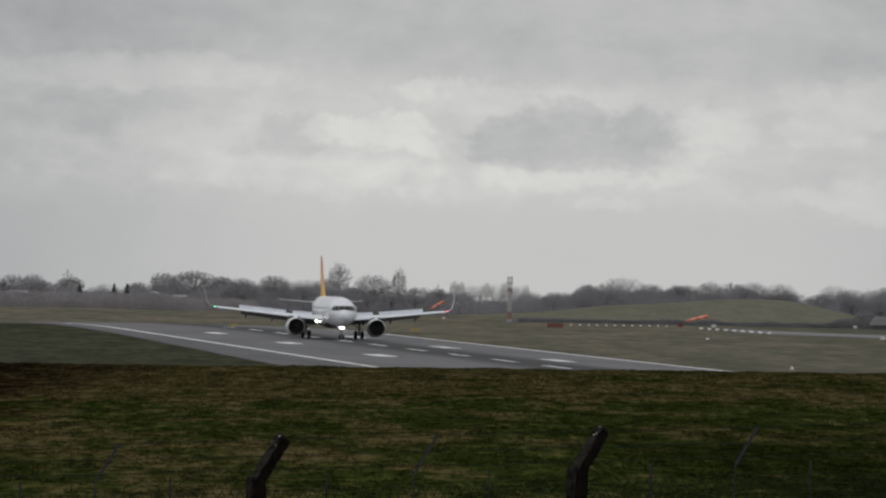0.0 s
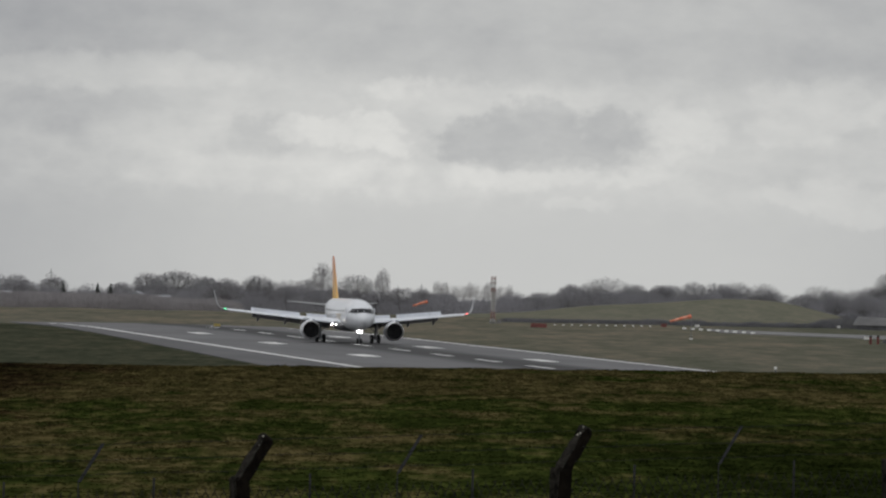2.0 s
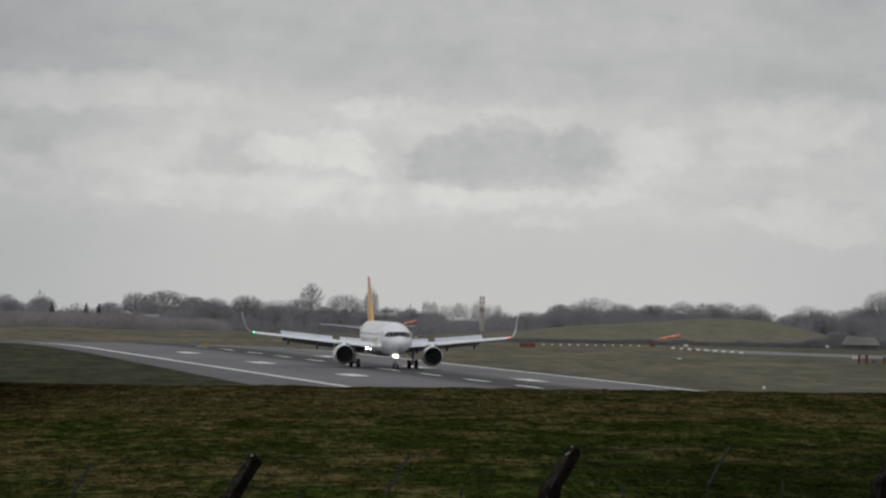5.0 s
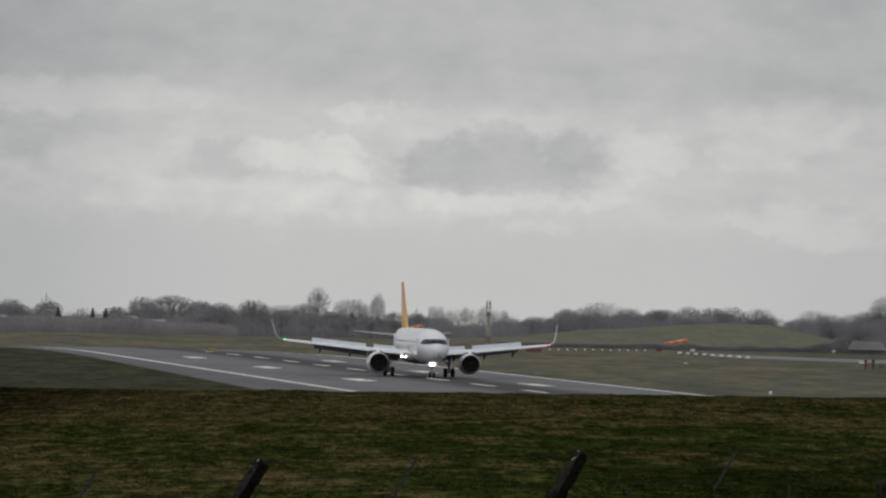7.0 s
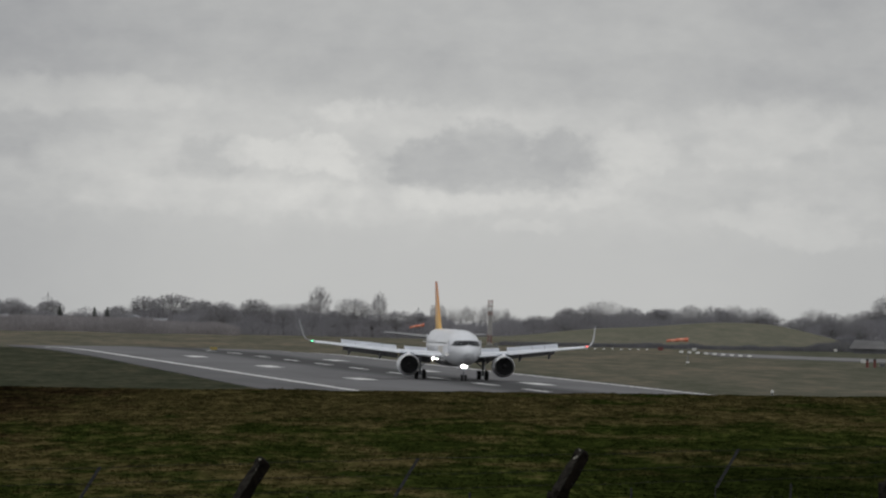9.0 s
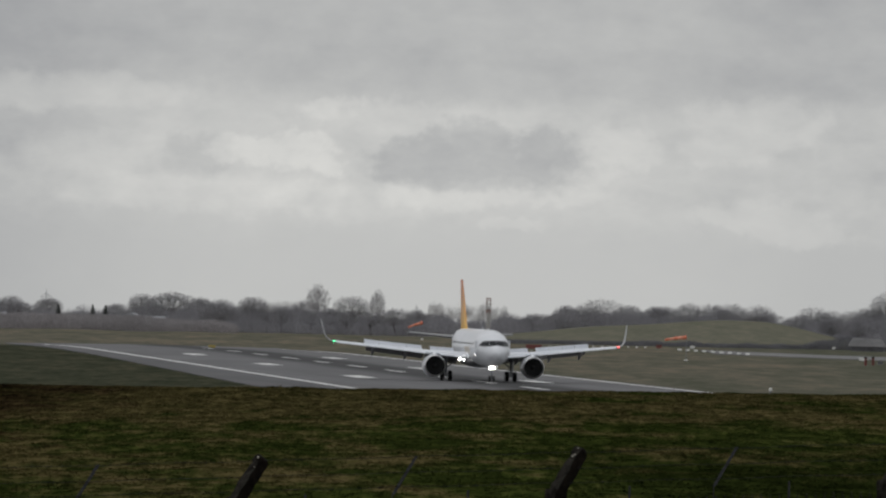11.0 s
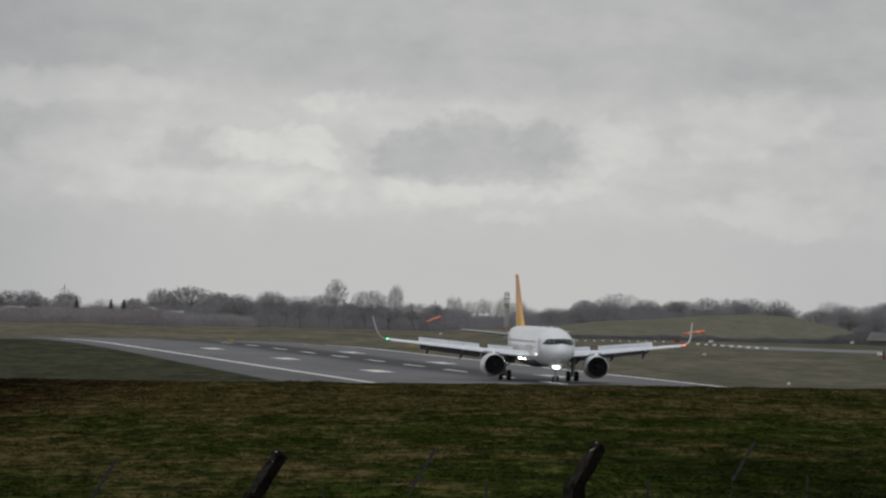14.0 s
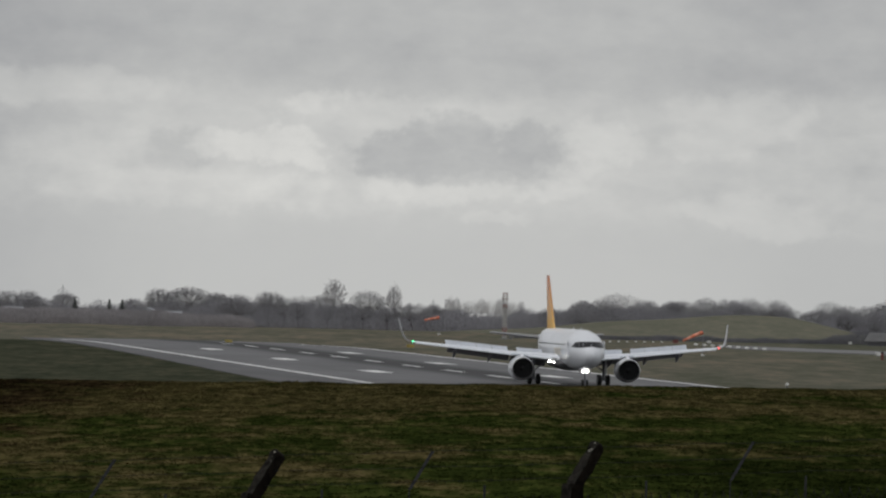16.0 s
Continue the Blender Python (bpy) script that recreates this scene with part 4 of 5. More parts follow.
def build_trees():
    rnd = random.Random(4)
    kinds = []
    for k, (spread, tall) in enumerate(((1.0, 0.2), (1.15, 0.0), (0.9, 0.5), (1.25, -0.1))):
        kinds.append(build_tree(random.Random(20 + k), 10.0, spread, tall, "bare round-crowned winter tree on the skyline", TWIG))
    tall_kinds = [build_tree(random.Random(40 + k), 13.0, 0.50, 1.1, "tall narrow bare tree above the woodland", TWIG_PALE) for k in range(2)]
    far_kinds = [build_tree(random.Random(60 + k), 13.0, 0.55, 1.1, "slender bare poplar beyond the woodland, distance haze in its colour", TWIG_FAR) for k in range(2)]

    def place(kind, x, y, top, wide, turn):
        z = land(x, y)
        h = top - z + (1.5 if kind in kinds else 0.9)
        ref = 10.0 if kind in kinds else 13.0
        s = h / ref
        m = pose(x, y, z, 0, 0, turn) @ Matrix.Diagonal((s * wide, s * wide, s, 1))
        return copy_thing(kind, m)

    # x, distance, top of the crown, width
    for i, (x, y, top, wide) in enumerate(((-118, 2050, 4.6, 1.0), (-109, 2080, 4.0, 1.0), (-78.2, 2000, 5.9, 1.0), (-70.0, 1985, 6.9, 1.1), (-63, 2040, 5.2, 1.0), (-56, 2000, 5.0, 1.0),
                                           (-46.5, 1960, 5.8, 1.1), (-37.7, 2000, 4.9, 1.0), (-19.5, 2000, 6.9, 1.15), (-33, 2030, 5.4, 0.9), (41, 2000, 5.2, 1.0), (49.6, 1990, 7.7, 1.1), (58.3, 2000, 5.9, 1.0),
                                           (67.9, 2000, 5.8, 1.0), (75.5, 2010, 6.7, 1.0), (82, 1990, 6.8, 0.95), (88.5, 2020, 7.1, 1.0), (95, 2000, 6.9, 0.95), (110, 2000, 6.5, 1.1), (115.6, 2020, 5.6, 0.9),
                                           (121, 2010, 5.7, 0.9), (126, 2000, 6.6, 1.0), (130.5, 1990, 11.0, 0.9), (137, 2000, 9.0, 1.0))):
        place(kinds[i % 4], x, y, top, wide, rnd.uniform(0, 360))
    # the wood itself: lower crowns closing the gaps
    for i in range(46):
        x = -128 + 5.7 * i + rnd.uniform(-1.5, 1.5)
        if 2 < x < 26 or 99 < x < 105 or -108 < x < -84:
            continue
        y = 1930 + rnd.uniform(-25, 50)
        place(kinds[(i * 3) % 4], x, y, 4.0 + rnd.uniform(-1.4, 0.7) + (1.0 if 38 < x < 98 else 0), rnd.uniform(1.0, 1.35), rnd.uniform(0, 360))
    for x, y, top, wide in ((-28.8, 1980, 10.9, 1.0), (-12.2, 1980, 9.3, 0.85)):
        place(tall_kinds[0 if x < -20 else 1], x, y, top, wide, rnd.uniform(0, 360))
    for i in range(12):
        place(far_kinds[i % 2], 4.0 + 2.0 * i + rnd.uniform(-0.4, 0.4), 2240 + rnd.uniform(-40, 40), 5.4 + rnd.uniform(-1.2, 0.5), 0.75, rnd.uniform(0, 360))
    for o in kinds + tall_kinds + far_kinds:
        for c in o.children_recursive:
            bpy.data.objects.remove(c)
        bpy.data.objects.remove(o)
    first = build_conifer(random.Random(7), 6.6)
    first.matrix_basis = pose(-96.0, 1885, land(-96.0, 1885))
    for x, y in ((-86.9, 1885), (-83.6, 1888)):
        copy_thing(first, pose(x, y, land(x, y), 0, 0, x * 7))
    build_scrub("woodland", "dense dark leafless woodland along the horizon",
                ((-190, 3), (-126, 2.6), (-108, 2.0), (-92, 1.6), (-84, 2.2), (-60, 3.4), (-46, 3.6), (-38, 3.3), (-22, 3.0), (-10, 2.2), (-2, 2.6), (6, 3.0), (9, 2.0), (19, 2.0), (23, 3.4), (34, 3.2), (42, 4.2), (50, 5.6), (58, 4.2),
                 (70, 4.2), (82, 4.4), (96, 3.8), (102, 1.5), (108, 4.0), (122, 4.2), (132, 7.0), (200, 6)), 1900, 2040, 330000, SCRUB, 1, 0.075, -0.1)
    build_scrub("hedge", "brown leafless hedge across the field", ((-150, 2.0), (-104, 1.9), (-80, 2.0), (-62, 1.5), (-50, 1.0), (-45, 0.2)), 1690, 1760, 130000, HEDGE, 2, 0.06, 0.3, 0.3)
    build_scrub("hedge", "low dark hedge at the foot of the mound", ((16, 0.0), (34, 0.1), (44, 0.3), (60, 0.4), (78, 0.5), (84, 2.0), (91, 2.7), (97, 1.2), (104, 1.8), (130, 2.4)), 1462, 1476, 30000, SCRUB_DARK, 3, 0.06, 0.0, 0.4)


# ---- airfield furniture ----
def build_mast():
    mast = tagged(empty("mast", pose(13.5, 1426, land(13.5, 1426))), "red and white banded lattice mast on the airfield", "mast")
    h, n = 9.3, 12
    bm = bmesh.new()
    box(bm, (0, 0, h * 0.38), (0.42, 0.12, h * 0.76))
    part("cable_ladder", bm, MAST_WHITE, mast, "pale cable ladder")
    for i in range(n):
        z0, z1 = h * i / n, h * (i + 1) / n
        bm = bmesh.new()
        r = 0.38
        cs = [(r, r), (-r, r), (-r, -r), (r, -r)]
        for k in range(4):
            (ax, ay), (bx, by) = cs[k], cs[(k + 1) % 4]
            rod(bm, (ax, ay, z0), (ax, ay, z1), 0.11, seg=6)
            rod(bm, (ax, ay, z0), (bx, by, z1), 0.045, seg=5)
            rod(bm, (bx, by, z0), (ax, ay, z1), 0.045, seg=5)
            rod(bm, (ax, ay, z1), (bx, by, z1), 0.05, seg=5)
        part("lattice_section", bm, MAST_RED if i in (1, 2, 8, 11) else MAST_WHITE, mast, "red lattice section" if i in (1, 2, 8, 11) else "white lattice section")
    bm = bmesh.new()
    box(bm, (0, 0, h - 1.2), (1.5, 1.5, 0.12), bevel=0.03)
    part("platform", bm, MAST_RED, mast)
    bm = bmesh.new()
    box(bm, (0, 0, 0.1), (1.6, 1.6, 0.3), bevel=0.05)
    box(bm, (1.3, 0, 0.35), (0.8, 0.8, 0.9), bevel=0.05)
    part("footing", bm, CONCRETE, mast)
    return mast


def build_windsock(x, y, top, length, droop):
    base = land(x, y)
    pole = tagged(empty("windsock_pole", pose(x, y, base)), "slim grey windsock pole on the grass", "pole")
    bm = bmesh.new()
    rod(bm, (0, 0, -0.1), (0, 0, top - base), 0.06, 0.045, 8)
    part("pole", bm, STEEL, pole)
    bm = bmesh.new()
    box(bm, (0, 0, 0.08), (0.6, 0.6, 0.25), bevel=0.04)
    part("footing", bm, MARKER, pole)
    sock = tagged(empty("windsock", pose(x, y, top - 0.25, 0, droop, 0)), "faded orange windsock filled by the wind", "windsock")
    n = 5
    for k in range(n):
        r0, r1 = 0.31 - 0.03 * k, 0.31 - 0.03 * (k + 1)
        x0, x1 = -length * k / n, -length * (k + 1) / n
        sag = 0.16 * (k / n) ** 2
        bm = loft([[(xx, r * math.cos(2 * math.pi * j / 16), r * math.sin(2 * math.pi * j / 16) - sg) for j in range(16)] for xx, r, sg in ((x0, r0, sag), ((x0 + x1) / 2, (r0 + r1) / 2 + 0.02, sag + 0.01), (x1, r1, 0.16 * ((k + 1) / n) ** 2))], caps=False)
        bmesh.ops.solidify(bm, geom=bm.faces[:], thickness=0.01)
        smooth(part("sock_band", bm, SOCK if k % 2 == 0 else SOCK_PALE, sock))
    bm = bmesh.new()
    rod(bm, (0, 0, -0.47), (0, 0, 0.47), 0.03, seg=6)
    part("hoop_bar", bm, STEEL, sock)
    return sock


def build_board(name, label, cat, x, y, w, h, d, material, legs=True):
    b = tagged(empty(name, pose(x, y, land(x, y), 0, 0, 5)), label, cat)
    bm = bmesh.new()
    box(bm, (0, 0, (0.2 if legs else 0) + h / 2), (w, d, h), bevel=0.03)
    part("panel", bm, material, b)
    bm = bmesh.new()
    for s in (-1, 1):
        rod(bm, (s * w * 0.35, 0, -0.1), (s * w * 0.35, 0, 0.25), 0.05, seg=6)
    part("feet", bm, STEEL, b)
    return b


def build_airfield():
    build_mast()
    build_board("red_cabinet", "low dull red equipment cabinet on the grass", "cabinet", 21, 1318, 2.9, 0.75, 0.8, RED)
    build_board("red_cabinet", "small dull red equipment cabinet by the taxiway", "cabinet", 46.3, 1382, 1.0, 0.65, 0.6, RED)
    build_board("taxiway_sign", "small yellow airfield sign beside the runway", "sign", -4.4, 1189, 1.2, 0.5, 0.15, SIGN_YELLOW)
    build_board("taxiway_sign", "small yellow airfield sign beside the runway", "sign", -36.1, 1235, 1.2, 0.5, 0.15, SIGN_YELLOW)
    # white marker blocks along the taxiway
    first = None
    spots = [(49.3 + 10 * i / 8, 1354 - 65 * i / 8) for i in range(9)] + [(25.3 + 19 * i / 11, 1391 + 11 * i / 11) for i in range(12)]
    for i, (x, y) in enumerate(spots):
        m = pose(x, y, land(x, y) + 0.1, 0, 0, 8 * math.sin(i * 3.1))
        if first is None:
            bm = bmesh.new()
            vs = box(bm, (0, 0, 0.18), (0.75, 0.4, 0.36), bevel=0.04)
            for v in vs:
                if v.co.z > 0.25:
                    v.co.y *= 0.6
            first = tagged(part("marker_block", bm, MARKER), "white barrier block beside the taxiway", "barrier", group="marker blocks")
            first.matrix_basis = m
        else:
            copy_thing(first, m @ Matrix.Scale(1.0 if i < 9 else 0.55, 4))
    first = None
    for x, y, s in ((72.6, 1160, 1.0), (74.0, 1163, 1.0), (76.9, 1163, 0.8)):
        if first is None:
            bm = lathe_up([(0, 0.21), (0.1, 0.23), (1.15, 0.20), (1.22, 0.23), (1.38, 0.22), (1.42, 0.02)])
            first = tagged(empty("bollard", pose(x, y, land(x, y))), "dull red bollard with a dark cap by the taxiway", "bollard", group="bollards")
            smooth(part("body", bm, RED, first))
            smooth(part("cap", lathe_up([(1.16, 0.25), (1.36, 0.245), (1.44, 0.10), (1.45, 0.01)]), DARK, first, "dark cap"))
        else:
            copy_thing(first, pose(x, y, land(x, y)) @ Matrix.Scale(s, 4))
    build_board("dark_cabinet", "squat dark equipment cabinet by the taxiway", "cabinet", 75.2, 1163, 0.85, 0.5, 0.6, BELLY)
    # added block, stands in for an unclear white object
    build_board("pale_block", "low pale block standing in for an unclear white object behind the bollards", "cabinet", 75.6, 1215, 1.3, 0.5, 0.8, MARKER)
    for x, y, w, h in ((53.5, 1400, 0.9, 0.5), (84.5, 1455, 0.7, 0.5)):
        build_board("marker_board", "small white marker board on the grass", "marker", x, y, w, h, 0.12, MARKER)
    # runway edge lights
    first = None
    for x, y in ((39.7, 805),):
        z = land(x, y)
        if first is None:
            first = tagged(empty("edge_light", pose(x, y, z)), "small white runway edge light", "light", group="edge lights")
            smooth(part("stem", lathe_up([(-0.1, 0.1), (0.25, 0.1), (0.3, 0.14)]), STEEL, first))
            smooth(part("lens", lathe_up([(0.28, 0.16), (0.5, 0.17), (0.62, 0.08), (0.64, 0.01)]), MARKER, first))
        else:
            copy_thing(first, pose(x, y, z))
    # far houses
    for x, y, w, top, turn in ((-75.8, 1890, 5.0, 2.3, 82), (-69.6, 1890, 4.4, 1.5, 8), (-112, 1900, 4.6, 1.7, 8)):
        z = land(x, y)
        h = tagged(empty("house", pose(x, y - 20, z, 0, 0, turn)), "pale low house among the far trees", "house", group="far houses")
        eave = top - z - 0.8
        bm = bmesh.new()
        box(bm, (0, 0, eave / 2), (w, 3, eave))
        part("wall", bm, WALL, h)
        bm = loft([[(-w / 2 - 0.3, -1.8, eave), (-w / 2 - 0.3, 0, eave + 0.8), (-w / 2 - 0.3, 1.8, eave)], [(w / 2 + 0.3, -1.8, eave), (w / 2 + 0.3, 0, eave + 0.8), (w / 2 + 0.3, 1.8, eave)]])
        part("roof", bm, ROOF, h)
        for k in (-1, 1):
            bm = bmesh.new()
            box(bm, (k * w * 0.25, -1.52, eave * 0.6), (0.7, 0.08, 0.8))
            part("window", bm, GLASS, h)
    # shed and bank beside the mound
    s = tagged(empty("shed", pose(90.5, 1470, land(90.5, 1470), 0, 0, -6)), "small dark flat-roofed shed by the mound", "shed")
    bm = bmesh.new()
    box(bm, (0, 0, 0.95), (3.0, 3, 1.9))
    part("wall", bm, BELLY, s)
    bm = bmesh.new()
    box(bm, (0, 0, 1.98), (3.3, 3.3, 0.14), bevel=0.02)
    part("roof", bm, BELLY, s)
    # the pale bank is stood in for by a low block with a sloped top
    s = tagged(empty("bank_block", pose(92.5, 1448, land(92.5, 1448), 0, 0, -4)), "low grey block with a sloped top, standing in for a pale bank", "building")
    bm = bmesh.new()
    box(bm, (-1.4, 0, 0.55), (6.6, 7, 1.1))
    part("wall", bm, BELLY, s)
    bm = loft([[(-5.6, -4, 1.0), (-4.6, 4, 2.7), (-4.6, 4, 2.5), (-5.6, -4, 0.9)], [(2.4, -4, 1.0), (1.4, 4, 2.5), (1.4, 4, 2.3), (2.4, -4, 0.9)]])
    part("roof", bm, SLOPE, s, "pale grey sloped top")
    # pylons beyond the woods
    for x, y, top, ht in ((-158, 3000, 6.0, 34), (-13.2, 3300, 1.0, 30), (-2.0, 3300, 2.4, 30)):
        p = tagged(empty("power_pylon", pose(x, y, top - ht)), "grey lattice power pylon beyond the woods", "pylon", group="power pylons")
        bm = bmesh.new()
        for k in range(4):
            sx, sy = ((1, 1), (-1, 1), (-1, -1), (1, -1))[k]
            rod(bm, (sx * 3, sy * 3, 0), (sx * 0.6, sy * 0.6, ht * 0.75), 0.11, seg=4)
            rod(bm, (sx * 0.6, sy * 0.6, ht * 0.75), (0, 0, ht), 0.13, seg=4)
        for i in range(7):
            a, b = i / 7, (i + 1) / 7
            wa, wb = 3 - 2.4 * a, 3 - 2.4 * b
            for s1 in (-1, 1):
                rod(bm, (-wa, s1 * wa, ht * 0.75 * a), (wb, s1 * wb, ht * 0.75 * b), 0.09, seg=4)
                rod(bm, (wa, s1 * wa, ht * 0.75 * a), (-wb, s1 * wb, ht * 0.75 * b), 0.09, seg=4)
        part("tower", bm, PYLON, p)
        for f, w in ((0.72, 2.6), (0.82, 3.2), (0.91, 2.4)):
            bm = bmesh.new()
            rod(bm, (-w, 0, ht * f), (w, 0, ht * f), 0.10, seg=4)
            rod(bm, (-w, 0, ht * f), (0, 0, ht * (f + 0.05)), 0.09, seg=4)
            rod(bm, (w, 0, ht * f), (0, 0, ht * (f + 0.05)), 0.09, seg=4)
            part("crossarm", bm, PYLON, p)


def lathe_up(profile_, seg=16):
    return loft([[(r * math.cos(2 * math.pi * k / seg), r * math.sin(2 * math.pi * k / seg), z) for k in range(seg)] for z, r in profile_])


# ---- the boundary fence ----
def build_fence():
    fence = tagged(empty("boundary_fence", pose(0, 67, 6.5)), "old concrete-post fence with wire mesh and barbed strands", "fence")
    rnd = random.Random(3)

    def crest(x):
        return 2.42 + 0.050 * x

    # cranked concrete posts
    for i, x in enumerate((-7.72, -4.71, -1.71, 1.305, 4.43, 7.43)):
        zt = crest(x) - 0.02
        bm = bmesh.new()
        w = 0.070
        turn = Matrix.Rotation(radians(35), 3, "Z")
        square = [turn @ Vector((sx, sy, 0)) for sx, sy in ((-1, -1), (1, -1), (1, 1), (-1, 1))]
        r = lambda c, z, k=1.0: [(c[0] + k * w * p.x, c[1] + k * w * p.y, z) for p in square]
        tilt = Matrix.Rotation(radians(29), 3, "Y")
        top = [p * 0.055 for p in square]
        lean = Vector((0.215, 0.22, 0.37))
        sk = lambda f, k=1.0: [tuple(Vector((x + 0.03, 0, zt)) + lean * f + tilt @ (p * k)) for p in top]
        rings = [r((x, 0), -0.1), r((x, 0), 0.8), r((x, 0), 1.7), r((x, 0), zt - 0.03), r((x, 0), zt, 0.92)]
        bm = loft(rings)
        arm = loft([sk(-0.12), sk(0.3, 1.02), sk(0.7, 0.98), sk(0.97), sk(1.03, 0.8)])
        me = bpy.data.meshes.new("tmp")
        arm.to_mesh(me)
        arm.free()
        bm.from_mesh(me)
        bpy.data.meshes.remove(me)
        bmesh.ops.subdivide_edges(bm, edges=bm.edges[:], cuts=2, use_grid_fill=True)
        for v in bm.verts:
            v.co += Vector((1, 0.6, 0.4)) * 0.024 * noise.noise((v.co.x * 14, v.co.y * 14, v.co.z * 11 + i))
        bm.normal_update()
        # faces turned left, to the light, take the paler of the two colours
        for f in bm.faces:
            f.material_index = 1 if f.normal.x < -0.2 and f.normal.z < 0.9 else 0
        post = part("concrete_post", bm, [POST, POST_GREY], fence, "weathered cranked concrete post, lit and shaded faces put into its colours")
        for k in range(4):
            bm = bmesh.new()
            bmesh.ops.create_icosphere(bm, subdivisions=1, radius=rnd.uniform(0.005, 0.012))
            p = Vector((x + 0.03, 0, zt)) + lean * rnd.uniform(0.75, 1.0) + tilt @ Vector((rnd.uniform(-0.055, -0.02), -0.052, 0))
            bmesh.ops.translate(bm, vec=p, verts=bm.verts)
            part("lichen_patch", bm, LICHEN, post)
    # slim steel arms midway, and short uprights at the quarter points
    for x in (-6.24, -3.23, -0.23, 2.79, 5.8):
        zt = crest(x) - 0.03
        bm = bmesh.new()
        for dx, dy in ((0, 0.0), (0.014, 0.012)):
            rod(bm, (x + dx, dy, zt), (x + 0.21 + dx, 0.2 + dy, zt + 0.36), 0.010, seg=4)
        rod(bm, (x, 0, -0.1), (x, 0, zt + 0.01), 0.006, seg=5)
        part("steel_arm", bm, WEATHERED, fence, "slim galvanised steel arm")
    for x in (-5.5, -3.93, -2.52, -1.05, 0.48, 2.0, 3.5, 5.0):
        bm = bmesh.new()
        rod(bm, (x, 0.02, -0.1), (x, 0.02, crest(x) - 0.01), 0.011, seg=5)
        part("steel_upright", bm, WEATHERED, fence, "slim galvanised upright")
    # barbed strands
    for f in (0.12, 0.5, 0.92):
        pts = []
        for k in range(49):
            x = -7.5 + 15 * k / 48
            sag = 0.012 * math.sin(k * 0.8) ** 2
            pts.append(Vector((x + 0.2 * f, 0.2 * f, crest(x) + 0.36 * f - sag)))
        segs = [(a, b, 0.0035, 0.0035) for a, b in zip(pts, pts[1:])]
        for k in range(100):
            a = pts[0].lerp(pts[-1], (k + 0.5) / 100)
            d = Vector((rnd.uniform(-0.4, 0.4), 0.2, rnd.uniform(-1, 1))).normalized() * 0.02
            segs.append((a - d, a + d, 0.002, 0.002))
        part("barbed_strand", twig_mesh(segs, 4), WIRE, fence)
    # woven mesh
    segs = []
    pitch = 0.085
    n = int(14.6 / pitch)
    for k in range(n):
        x = -7.3 + pitch * k
        zt = crest(x) - 0.15
        for s in (-1, 1):
            z, xx = zt, x
            while z > 0.0:
                nxt = max(0.0, z - 0.085)
                segs.append((Vector((xx, 0, z)), Vector((xx + s * pitch / 2, 0.004 * s, nxt)), 0.0042, 0.0042))
                xx += s * pitch / 2
                s = -s
                z = nxt
        segs.append((Vector((x - 0.012, 0, zt - 0.03)), Vector((x + 0.01, 0, zt + 0.03)), 0.003, 0.002))
        segs.append((Vector((x + 0.012, 0, zt - 0.03)), Vector((x - 0.01, 0, zt + 0.03)), 0.003, 0.002))
    tagged(part("wire_mesh", twig_mesh(segs, 3), WIRE, fence, "dark woven wire mesh"), kind="stuff")
    return fence


# ---- grass of the near field ----
def build_tufts():
    """Low tussocks: broad short blades that splay from a clump."""
    rnd = np.random.default_rng(5)
    count = 60000
    s = rnd.random(count)
    y = 118 + (352 - 118) * s ** 0.75
    x = (rnd.random(count) * 2 - 1) * (0.066 * y + 3)
    vs, fs = [], []
    for i in range(count):
        px, py = float(x[i]), float(y[i])
        clump = max(0.0, 0.45 + 1.1 * noise.noise((px * 0.7, py * 0.12, 9)))
        h = 0.025 + 0.050 * clump * rnd.random()
        if py > 295:
            h *= 1.0 + 1.3 * max(0.0, noise.noise((px * 0.45, py * 0.05, 2)) + 0.25)
        z = land(px, py) - 0.01
        for k in range(4):
            a = rnd.random() * 6.283
            r = 0.04 + 0.20 * rnd.random()
            bx, by = px + r * math.cos(a), py + r * math.sin(a)
            w = 0.03 + 0.07 * rnd.random()
            t = (rnd.random() - 0.5) * 1.6
            lx, ly = (rnd.random() - 0.5) * h * 3.0, (rnd.random() - 0.5) * h
            j = len(vs)
            vs += [(bx - w * math.cos(t), by - w * math.sin(t), z), (bx + w * math.cos(t), by + w * math.sin(t), z), (bx + lx, by + ly, z + h * (0.6 + 0.6 * rnd.random()))]
            fs.append((j, j + 1, j + 2))
    return tagged(part("grass_tufts", (vs, fs), FIELD), "rough tussocky winter grass, green and straw brown", "grass", kind="stuff")


ground = build_ground()
build_runway()
build_taxiway()
cloud = build_cloud()
jet, jet_wheels = build_aircraft()
sock_far = build_windsock(0.4, 1500, 3.5, 3.2, 0)
sock_near = build_windsock(43.6, 1167, 3.75, 3.6, 0)
build_trees()
build_airfield()
build_fence()
build_tufts()


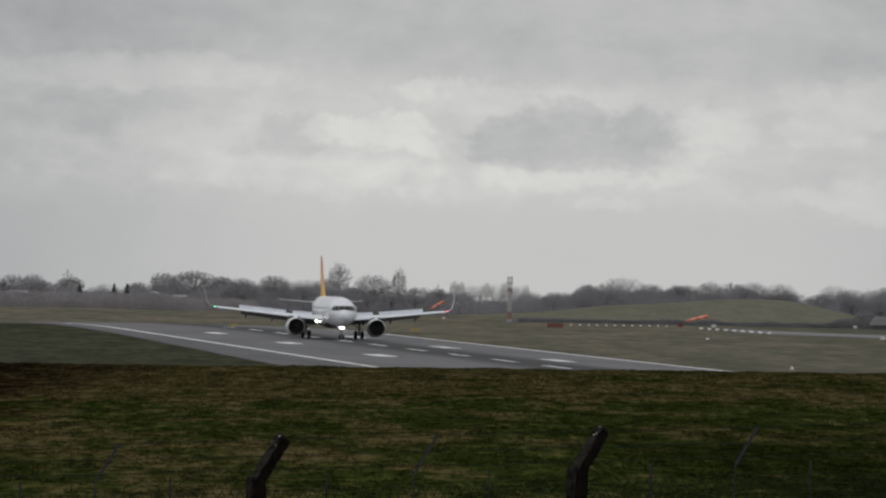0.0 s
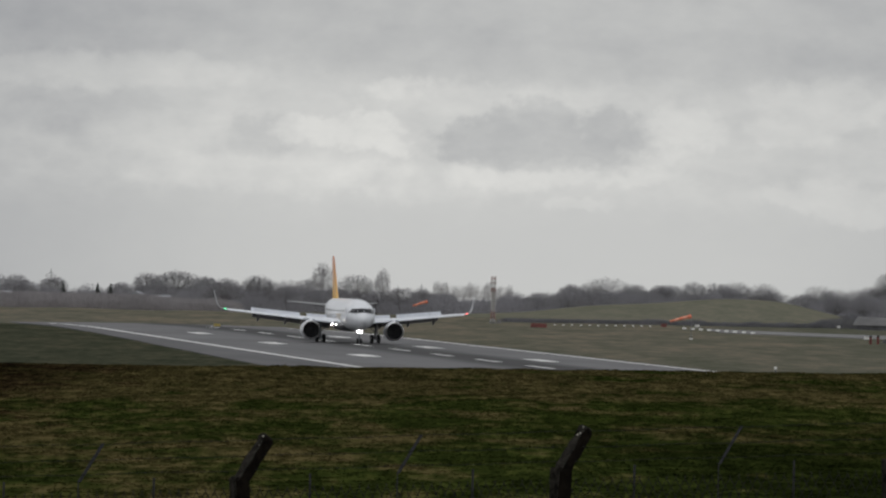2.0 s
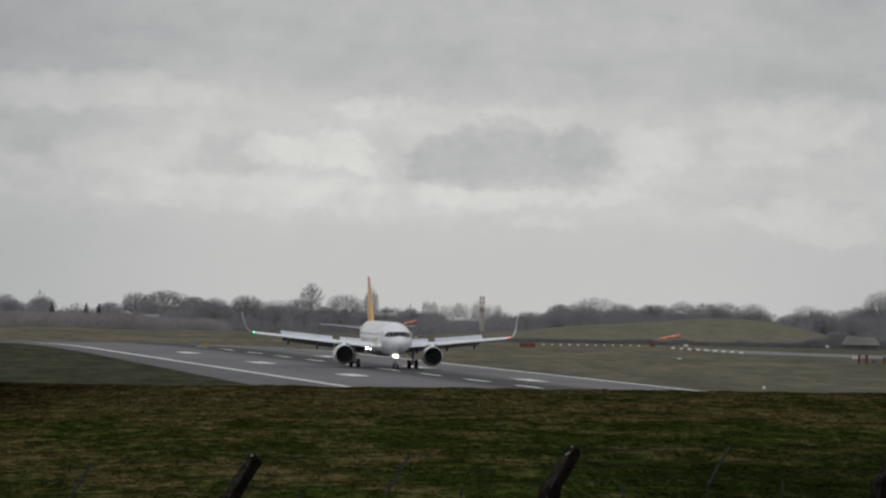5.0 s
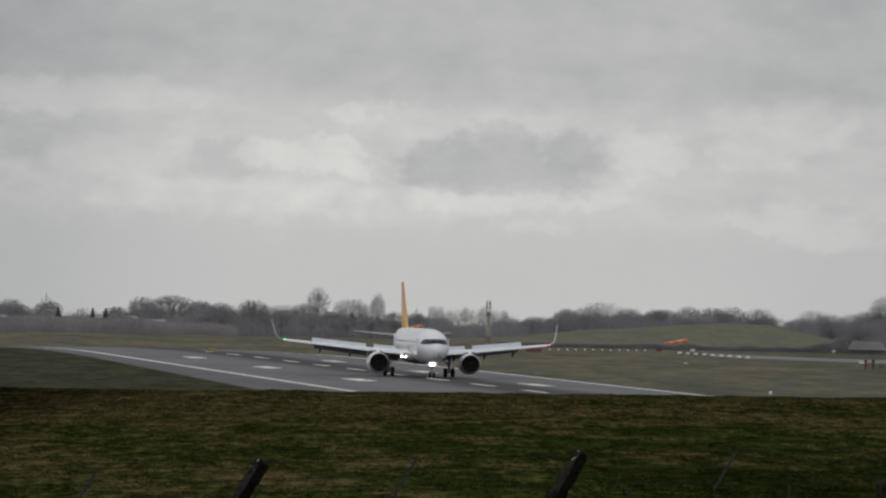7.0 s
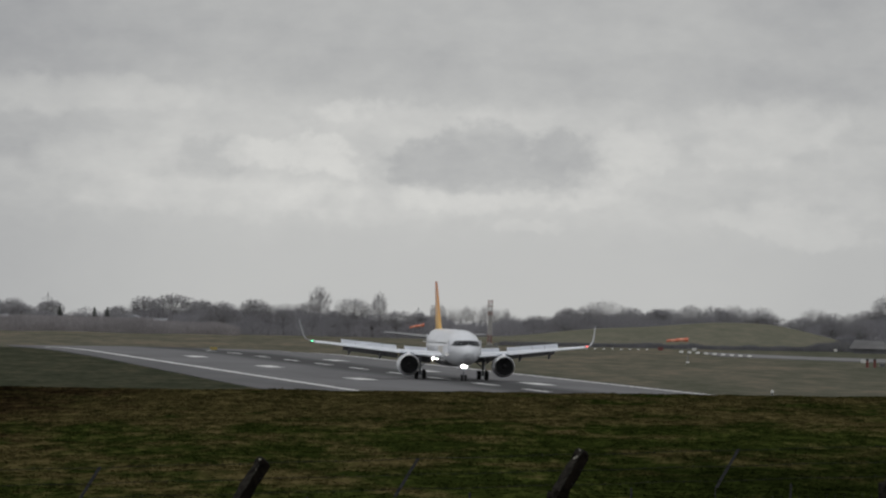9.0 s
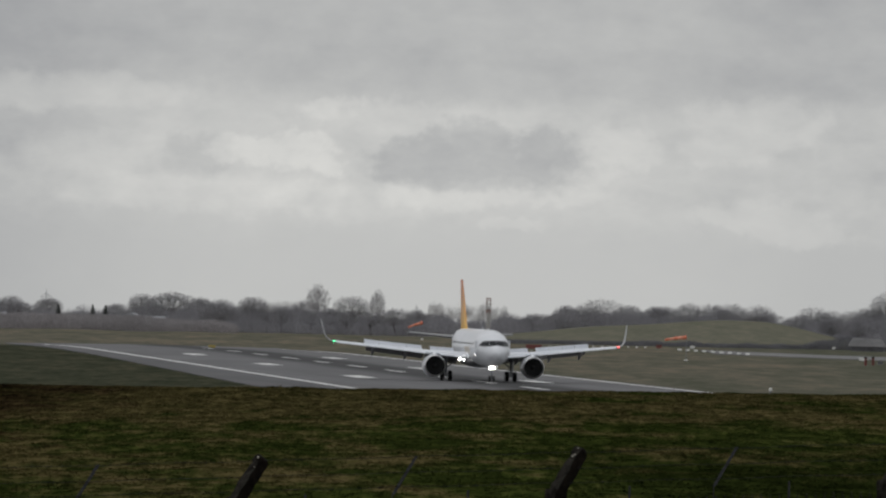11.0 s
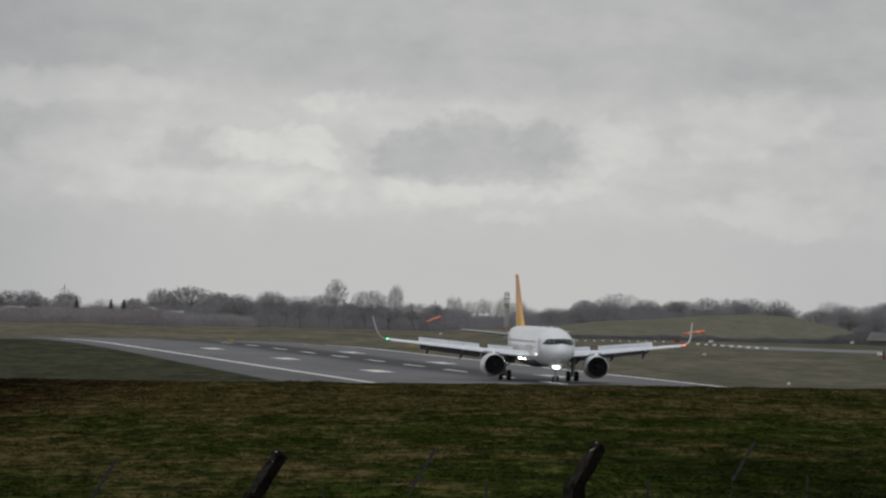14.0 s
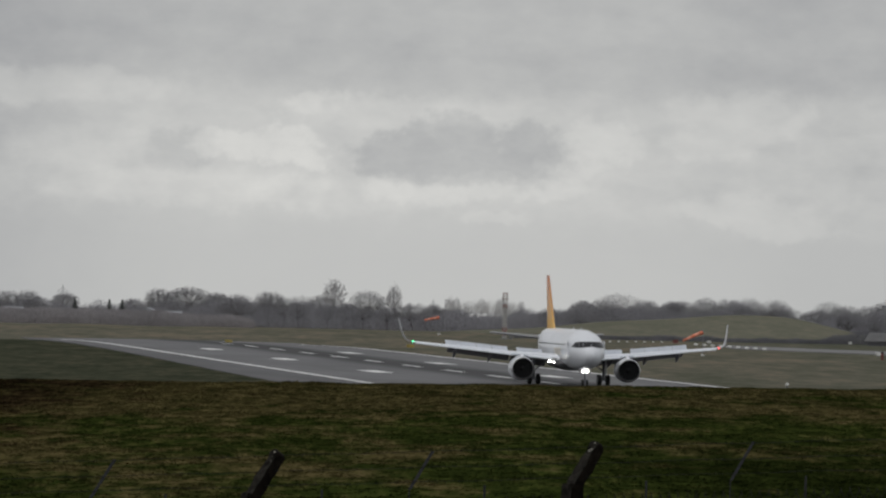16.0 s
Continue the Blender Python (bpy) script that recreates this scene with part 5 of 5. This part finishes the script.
def jet_place(t):
    """Distance of the engines along the view, slowing as it rolls out, and the drift across the centreline."""
    d = 0.988 * (1024.1 - 20.483 * t + 0.30237 * t * t)
    x = 107.09 - 0.122 * d + profile(((0, 1.4), (2, 1.7), (4, 1.85), (5.5, 1.65), (7, 1.42), (9, 1.3), (12.5, 0.88), (14, 0.85), (16, 1.15)), t)
    return d, x


def motions():
    rows = []
    for t in (0, 1, 2, 3, 4, 5, 6, 7, 8, 9, 10, 11, 12, 13, 14, 15, 16):
        d, x = jet_place(t)
        yaw = profile(((0, 6.9), (1, 7.4), (2, 8.0), (3, 8.0), (4, 7.2), (5, 7.4), (6.5, 7.6), (7.5, 7.5), (8.5, 6.9), (9.2, 6.5), (10.3, 6.5), (11.5, 6.9), (12.5, 7.6), (13.5, 8.0), (14.2, 7.9), (15, 7.4), (16, 7.1)), t)
        nx, ny = x + 12 * math.sin(radians(yaw)), d - 12 * math.cos(radians(yaw))
        u, off = (nx + 14.9) * AX + (ny - 1000) * AY, (nx + 14.9) * AY - (ny - 1000) * AX
        rows.append((t, pose(nx, ny, rw_z(u + 12, off) + 0.012, 0, 0, yaw)))
    walk(jet, rows)
    for wheel, r in jet_wheels:
        at = wheel.location.copy()
        rows = []
        for k in range(481):
            t = k / 30
            rolled = (jet_place(0)[0] - jet_place(t)[0]) / AY
            rows.append((t, pose(at.x, at.y, at.z, math.degrees(rolled / r) if r > 0.5 else math.degrees(rolled / 0.58), 0, 0)))
        walk(wheel, rows)
    walk(cloud, [(0, pose(0, 4700, 0)), (8, pose(-35.5, 4699, 0)), (16, pose(-71, 4700, 0))])
    far = ((0, 28), (1, 18), (2, 15), (3, 20), (4, 17), (5.2, 12), (6.5, 8), (8.5, 8), (9.2, 10), (10.4, 14), (11.5, 17), (12.5, 12), (14, 17), (14.5, 10), (16, 9))
    near = ((0, 12), (1, 16), (2, 13), (3, 14), (4, 7), (5.2, 9), (6.5, 10), (7.5, 5), (8.5, 5), (9.2, 2), (10.4, 5), (11.5, 7), (12.5, 14), (13.5, 9), (14, 5), (14.5, 9), (15.2, 16), (16, 22))
    for sock, at, sway in ((sock_far, (0.4, 1500, 3.25), far), (sock_near, (43.6, 1167, 3.5), near)):
        walk(sock, [(t, pose(*at, 0, -a, 0)) for t, a in sway])


motions()
